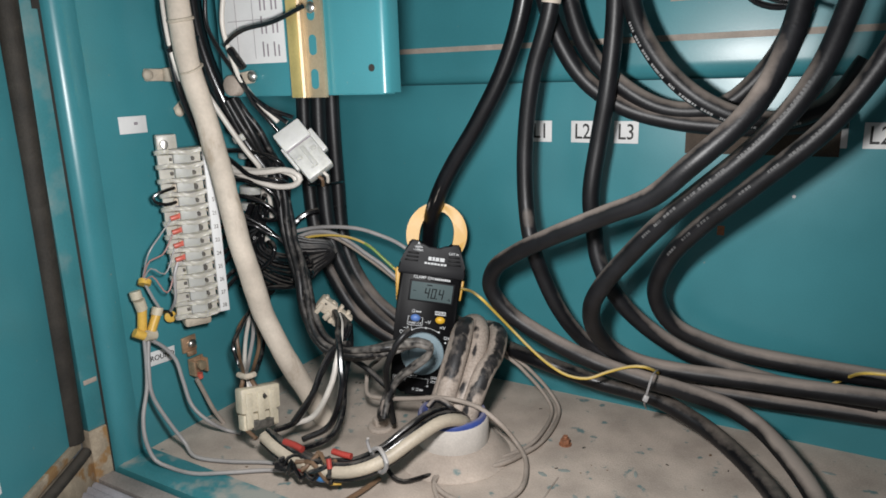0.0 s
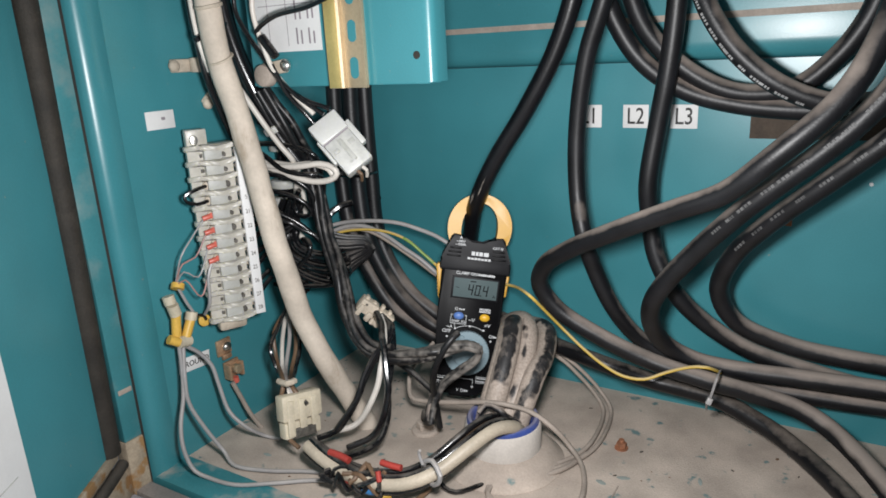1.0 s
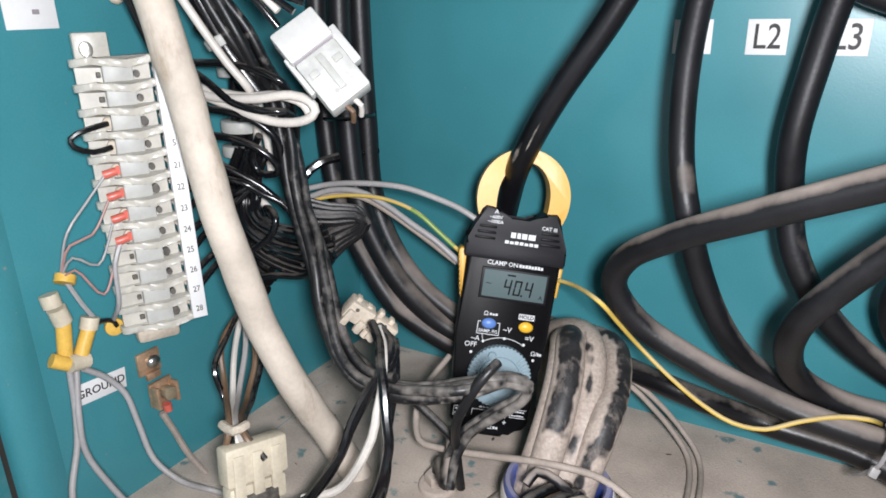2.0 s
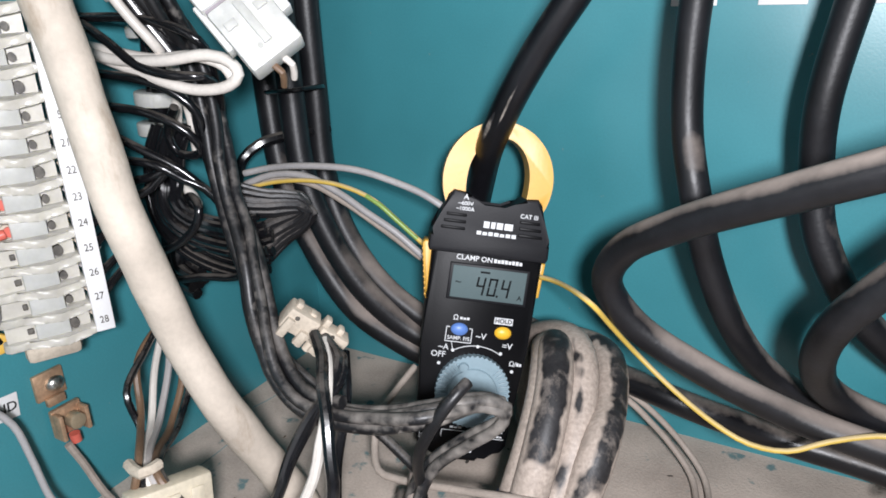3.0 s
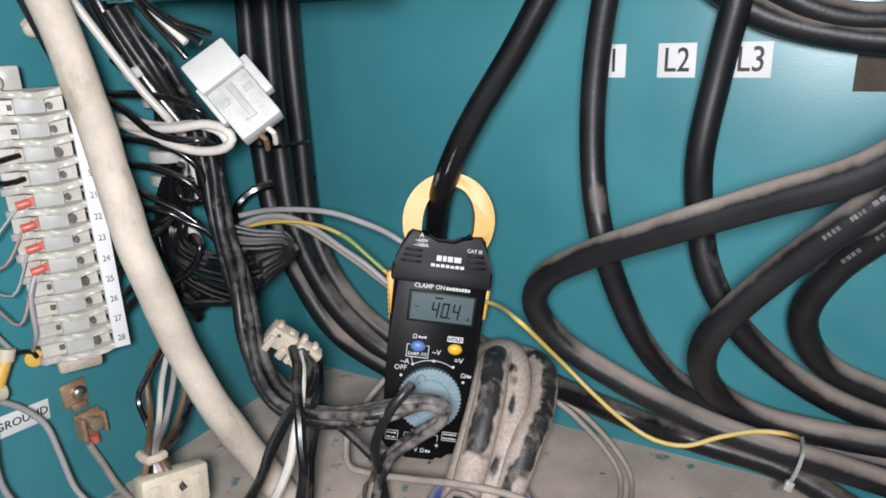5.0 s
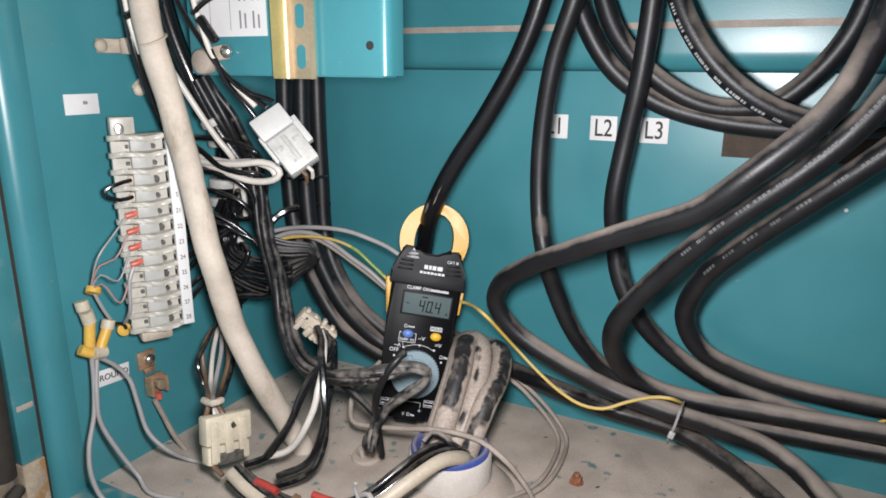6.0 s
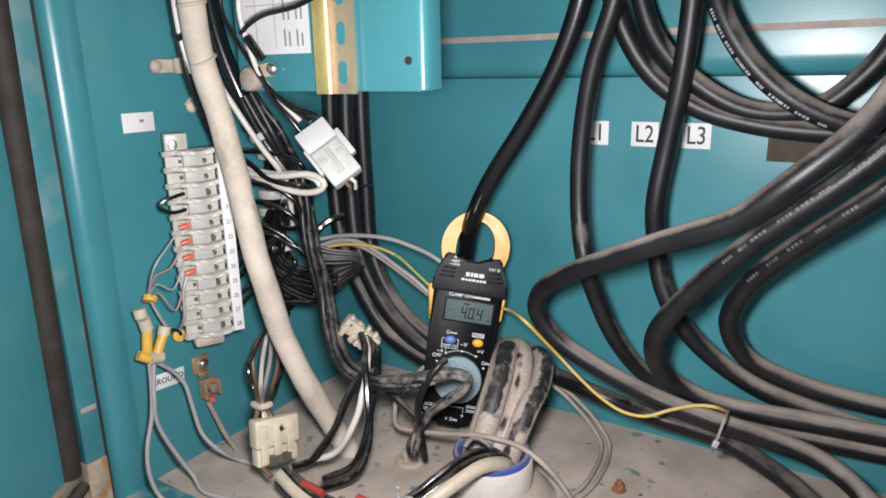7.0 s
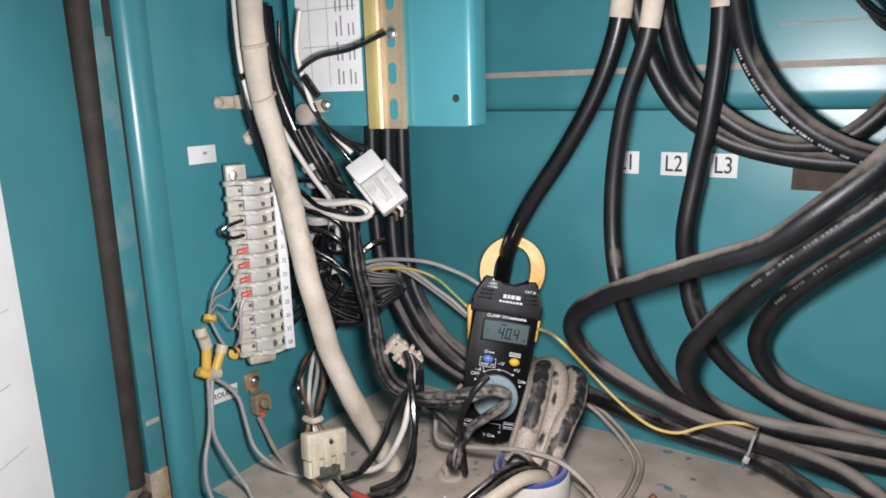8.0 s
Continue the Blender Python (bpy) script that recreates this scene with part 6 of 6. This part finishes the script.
wire("small_coil", [(0.3714, -0.048, 0.35), (0.381, -0.048, 0.3266), (0.3907, -0.048, 0.3154), (0.405, -0.048, 0.3112), (0.4179, -0.048, 0.3142), (0.4313, -0.048, 0.3279)], 0.0020, WIRE_BLACK, "thin black wire hanging by the upper seam", "wire", "upper wires", 8)
wire("small_coil", [(0.3668, -0.046, 0.3507), (0.3807, -0.046, 0.329), (0.393, -0.046, 0.3197), (0.4102, -0.046, 0.3129), (0.4239, -0.046, 0.3081)], 0.0018, WIRE_BLACK, "thin black wire hanging by the upper seam", "wire", "upper wires", 8)

# ---- ground terminal, lugs and wires on the side wall ----
o, a, c = ((0.0006, -0.2304, 0.0768), (0, 0.0277, -0.0023), (0, -0.0006, -0.0115))
glab = thing("ground_label", "white printed GROUND label on the side wall", "label", basis(Vector(o) + Vector(a) / 2 + Vector(c) / 2, a, -Vector(c)))
gw, gh = Vector(a).length, 0.0112
part("label_card", box(bmesh.new(), (-gw / 2, -gh / 2, -0.0004), (gw / 2, gh / 2, 0.0002), 0.0002), PAPER, glab)
lettering("GROUND", 0.0060, pose(0, 0, 0.0003), INK, glab, bold=0.00004)
p = [(0.003, -0.1885, 0.0708), (0.008, -0.1868, 0.0523), (0.008, -0.1912, 0.0447)]
clip = thing("ground_clip", "tarnished copper ground clip screwed to the side wall", "clip", pose(0, 0, 0))
v0, v1 = Vector(p[0]), Vector(p[1])
bm = bmesh.new()
box(bm, (0.0, v0.y - 0.0075, v0.z - 0.0065), (0.0022, v0.y + 0.0062, v0.z + 0.0065), 0.0006)
part("plate", bm, COPPER, clip)
bm = bmesh.new()
bmesh.ops.create_uvsphere(bm, u_segments=16, v_segments=8, radius=1, matrix=Matrix.Translation((0.0030, v0.y + 0.001, v0.z)) @ Matrix.Diagonal((0.0028, 0.0042, 0.0036, 1)))
part("screw", bm, STEEL, clip)
bm = bmesh.new()
box(bm, (0.002, v1.y - 0.0065, v0.z - 0.0095), (0.0045, v1.y + 0.002, v0.z - 0.0055), 0.0005)
box(bm, (0.002, v1.y - 0.0065, v1.z - 0.0075), (0.0045, v1.y + 0.0075, v1.z + 0.0065), 0.0006)
box(bm, (0.0040, v1.y - 0.0065, v1.z - 0.0075), (0.0100, v1.y - 0.0045, v1.z + 0.0055), 0.0005)
box(bm, (0.0040, v1.y + 0.0055, v1.z - 0.0075), (0.0100, v1.y + 0.0075, v1.z + 0.0045), 0.0005)
part("lug_cage", bm, COPPER, clip)
part("cage_screw", cyl(bmesh.new(), (0.006, v1.y + 0.001, v1.z), (0.0115, v1.y + 0.001, v1.z), 0.0038, seg=14, bevel=0.0005), GOLD_DULL, clip)
part("red_collar", cyl(bmesh.new(), (0.007, v1.y, v1.z - 0.0072), (0.007, v1.y + 0.0003, v1.z - 0.0115), 0.0024, seg=12), LUG_RED, clip)
wire("ground_wire", [(0.008, -0.1912, 0.0421), (0.01, -0.188, 0.031), (0.016, -0.185, 0.0141), (0.022, -0.1784, -0.0042), (0.03, -0.1729, -0.0235)], 0.0018, WIRE_DUSTY, "thin dusty wire from the copper clip to the floor", "wire", "ground wires", 8)
for pts in ([(0.014, -0.2372, 0.0933), (0.016, -0.2397, 0.0742), (0.018, -0.2436, 0.0578), (0.022, -0.2524, 0.0402), (0.026, -0.2559, 0.0244), (0.032, -0.2544, 0.0085), (0.0407, -0.2512, 0.004), (0.0636, -0.2476, 0.003), (0.0866, -0.2341, 0.003), (0.1104, -0.2185, 0.003), (0.1429, -0.2067, 0.003)], [(0.014, -0.234, 0.092), (0.018, -0.2399, 0.0707), (0.02, -0.2414, 0.0531), (0.026, -0.2358, 0.0306), (0.034, -0.2289, 0.0096), (0.045, -0.2317, 0.004), (0.0712, -0.2252, 0.003), (0.099, -0.2126, 0.003), (0.1371, -0.1999, 0.003)], [(0.014, -0.2307, 0.0907), (0.014, -0.2218, 0.0821), (0.016, -0.2145, 0.0697), (0.018, -0.212, 0.0516), (0.024, -0.2109, 0.0304), (0.034, -0.205, 0.0168), (0.0389, -0.1912, 0.003), (0.0514, -0.189, 0.003)]):
    wire("ground_wire", pts, 0.0015, WIRE_GREY, "grey ground wire hanging from yellow lugs to the floor", "wire", "ground wires", 10)


def yellow_lug(a, b, c, label):
    t = thing("crimp_lug", label, "wire lug", pose(0, 0, 0), "yellow lugs")
    part("lug_sleeve", tube(bmesh.new(), smooth_path([a, tuple((Vector(a) + Vector(b)) / 2), b], 0.003), 0.0034, 12), LUG_YELLOW, t)
    part("lug_mouth", tube(bmesh.new(), [Vector(b), Vector(b).lerp(Vector(c), 0.5), Vector(c)], 0.0042, 12), NYLON_BEIGE, t, "pale crimp mouth")


q = [(0.012, -0.2371, 0.096), (0.012, -0.2341, 0.1159), (0.012, -0.2358, 0.1237), (0.014, -0.2316, 0.096), (0.014, -0.2245, 0.1089), (0.014, -0.2224, 0.1143), (0.016, -0.2369, 0.0985), (0.014, -0.2417, 0.1023)]
yellow_lug(q[0], q[1], q[2], "yellow insulated crimp lug with a pale mouth")
yellow_lug(q[3], q[4], q[5], "yellow insulated crimp lug with a pale mouth")
t_ = [(0.013, -0.2436, 0.1012), (0.015, -0.2373, 0.0968), (0.014, -0.2284, 0.0947), (0.014, -0.2351, 0.09)]
yellow_lug(t_[0], t_[1], t_[2], "yellow crimp cap where three wires meet")
s_ = [(0.012, -0.2283, 0.1371), (0.013, -0.2303, 0.134), (0.011, -0.2373, 0.1307), (0.012, -0.2369, 0.1248), (0.006, -0.2071, 0.1012), (0.01, -0.213, 0.1066)]
part_ = tagged(finish("crimp_joint", tube(bmesh.new(), [Vector(s_[0]), Vector(s_[0]).lerp(Vector(s_[1]), 0.5), Vector(s_[1])], 0.0046, 12), LUG_YELLOW), "yellow crimp joint of thin lug wires", "crimp joint", "crimp joints")
part_ = tagged(finish("crimp_joint", tube(bmesh.new(), [Vector(s_[2]), Vector(s_[2]).lerp(Vector(s_[3]), 0.5), Vector(s_[3])], 0.0042, 12), NYLON_BEIGE), "pale crimp joint above the yellow lugs", "crimp joint", "crimp joints")
rng = thing("ring_lug", "small yellow ring lug at the side wall", "wire lug", pose(0, 0, 0), "yellow lugs")
part("ring", cyl(bmesh.new(), s_[4], (s_[4][0] + 0.0025, s_[4][1] - 0.001, s_[4][2]), 0.0046, seg=16, bevel=0.0006), LUG_YELLOW, rng)
wire("lug_wire", [(0.012, -0.2288, 0.1341), (0.013, -0.2242, 0.1209), (0.013, -0.2205, 0.1135)], 0.0011, WIRE_GREY, "thin grey wire between yellow joints", "wire", "lug wires", 6)
wire("lug_wire", [(0.013, -0.2229, 0.109), (0.012, -0.2164, 0.109), (0.01, -0.2095, 0.1058), (0.009, -0.2074, 0.1019)], 0.0012, WIRE_BLACK, "thin black wire to the ring lug", "wire", "lug wires", 6)
wire("lug_wire", [on_tb(0.004, row_z(7) - 0.002, 0.003), on_tb(-0.001, row_z(8), 0.005), on_tb(-0.003, row_z(10), 0.003), (0.009, -0.2088, 0.1053)], 0.0012, WIRE_GREY, "thin grey wire running down past the terminal block", "wire", "lug wires", 6)
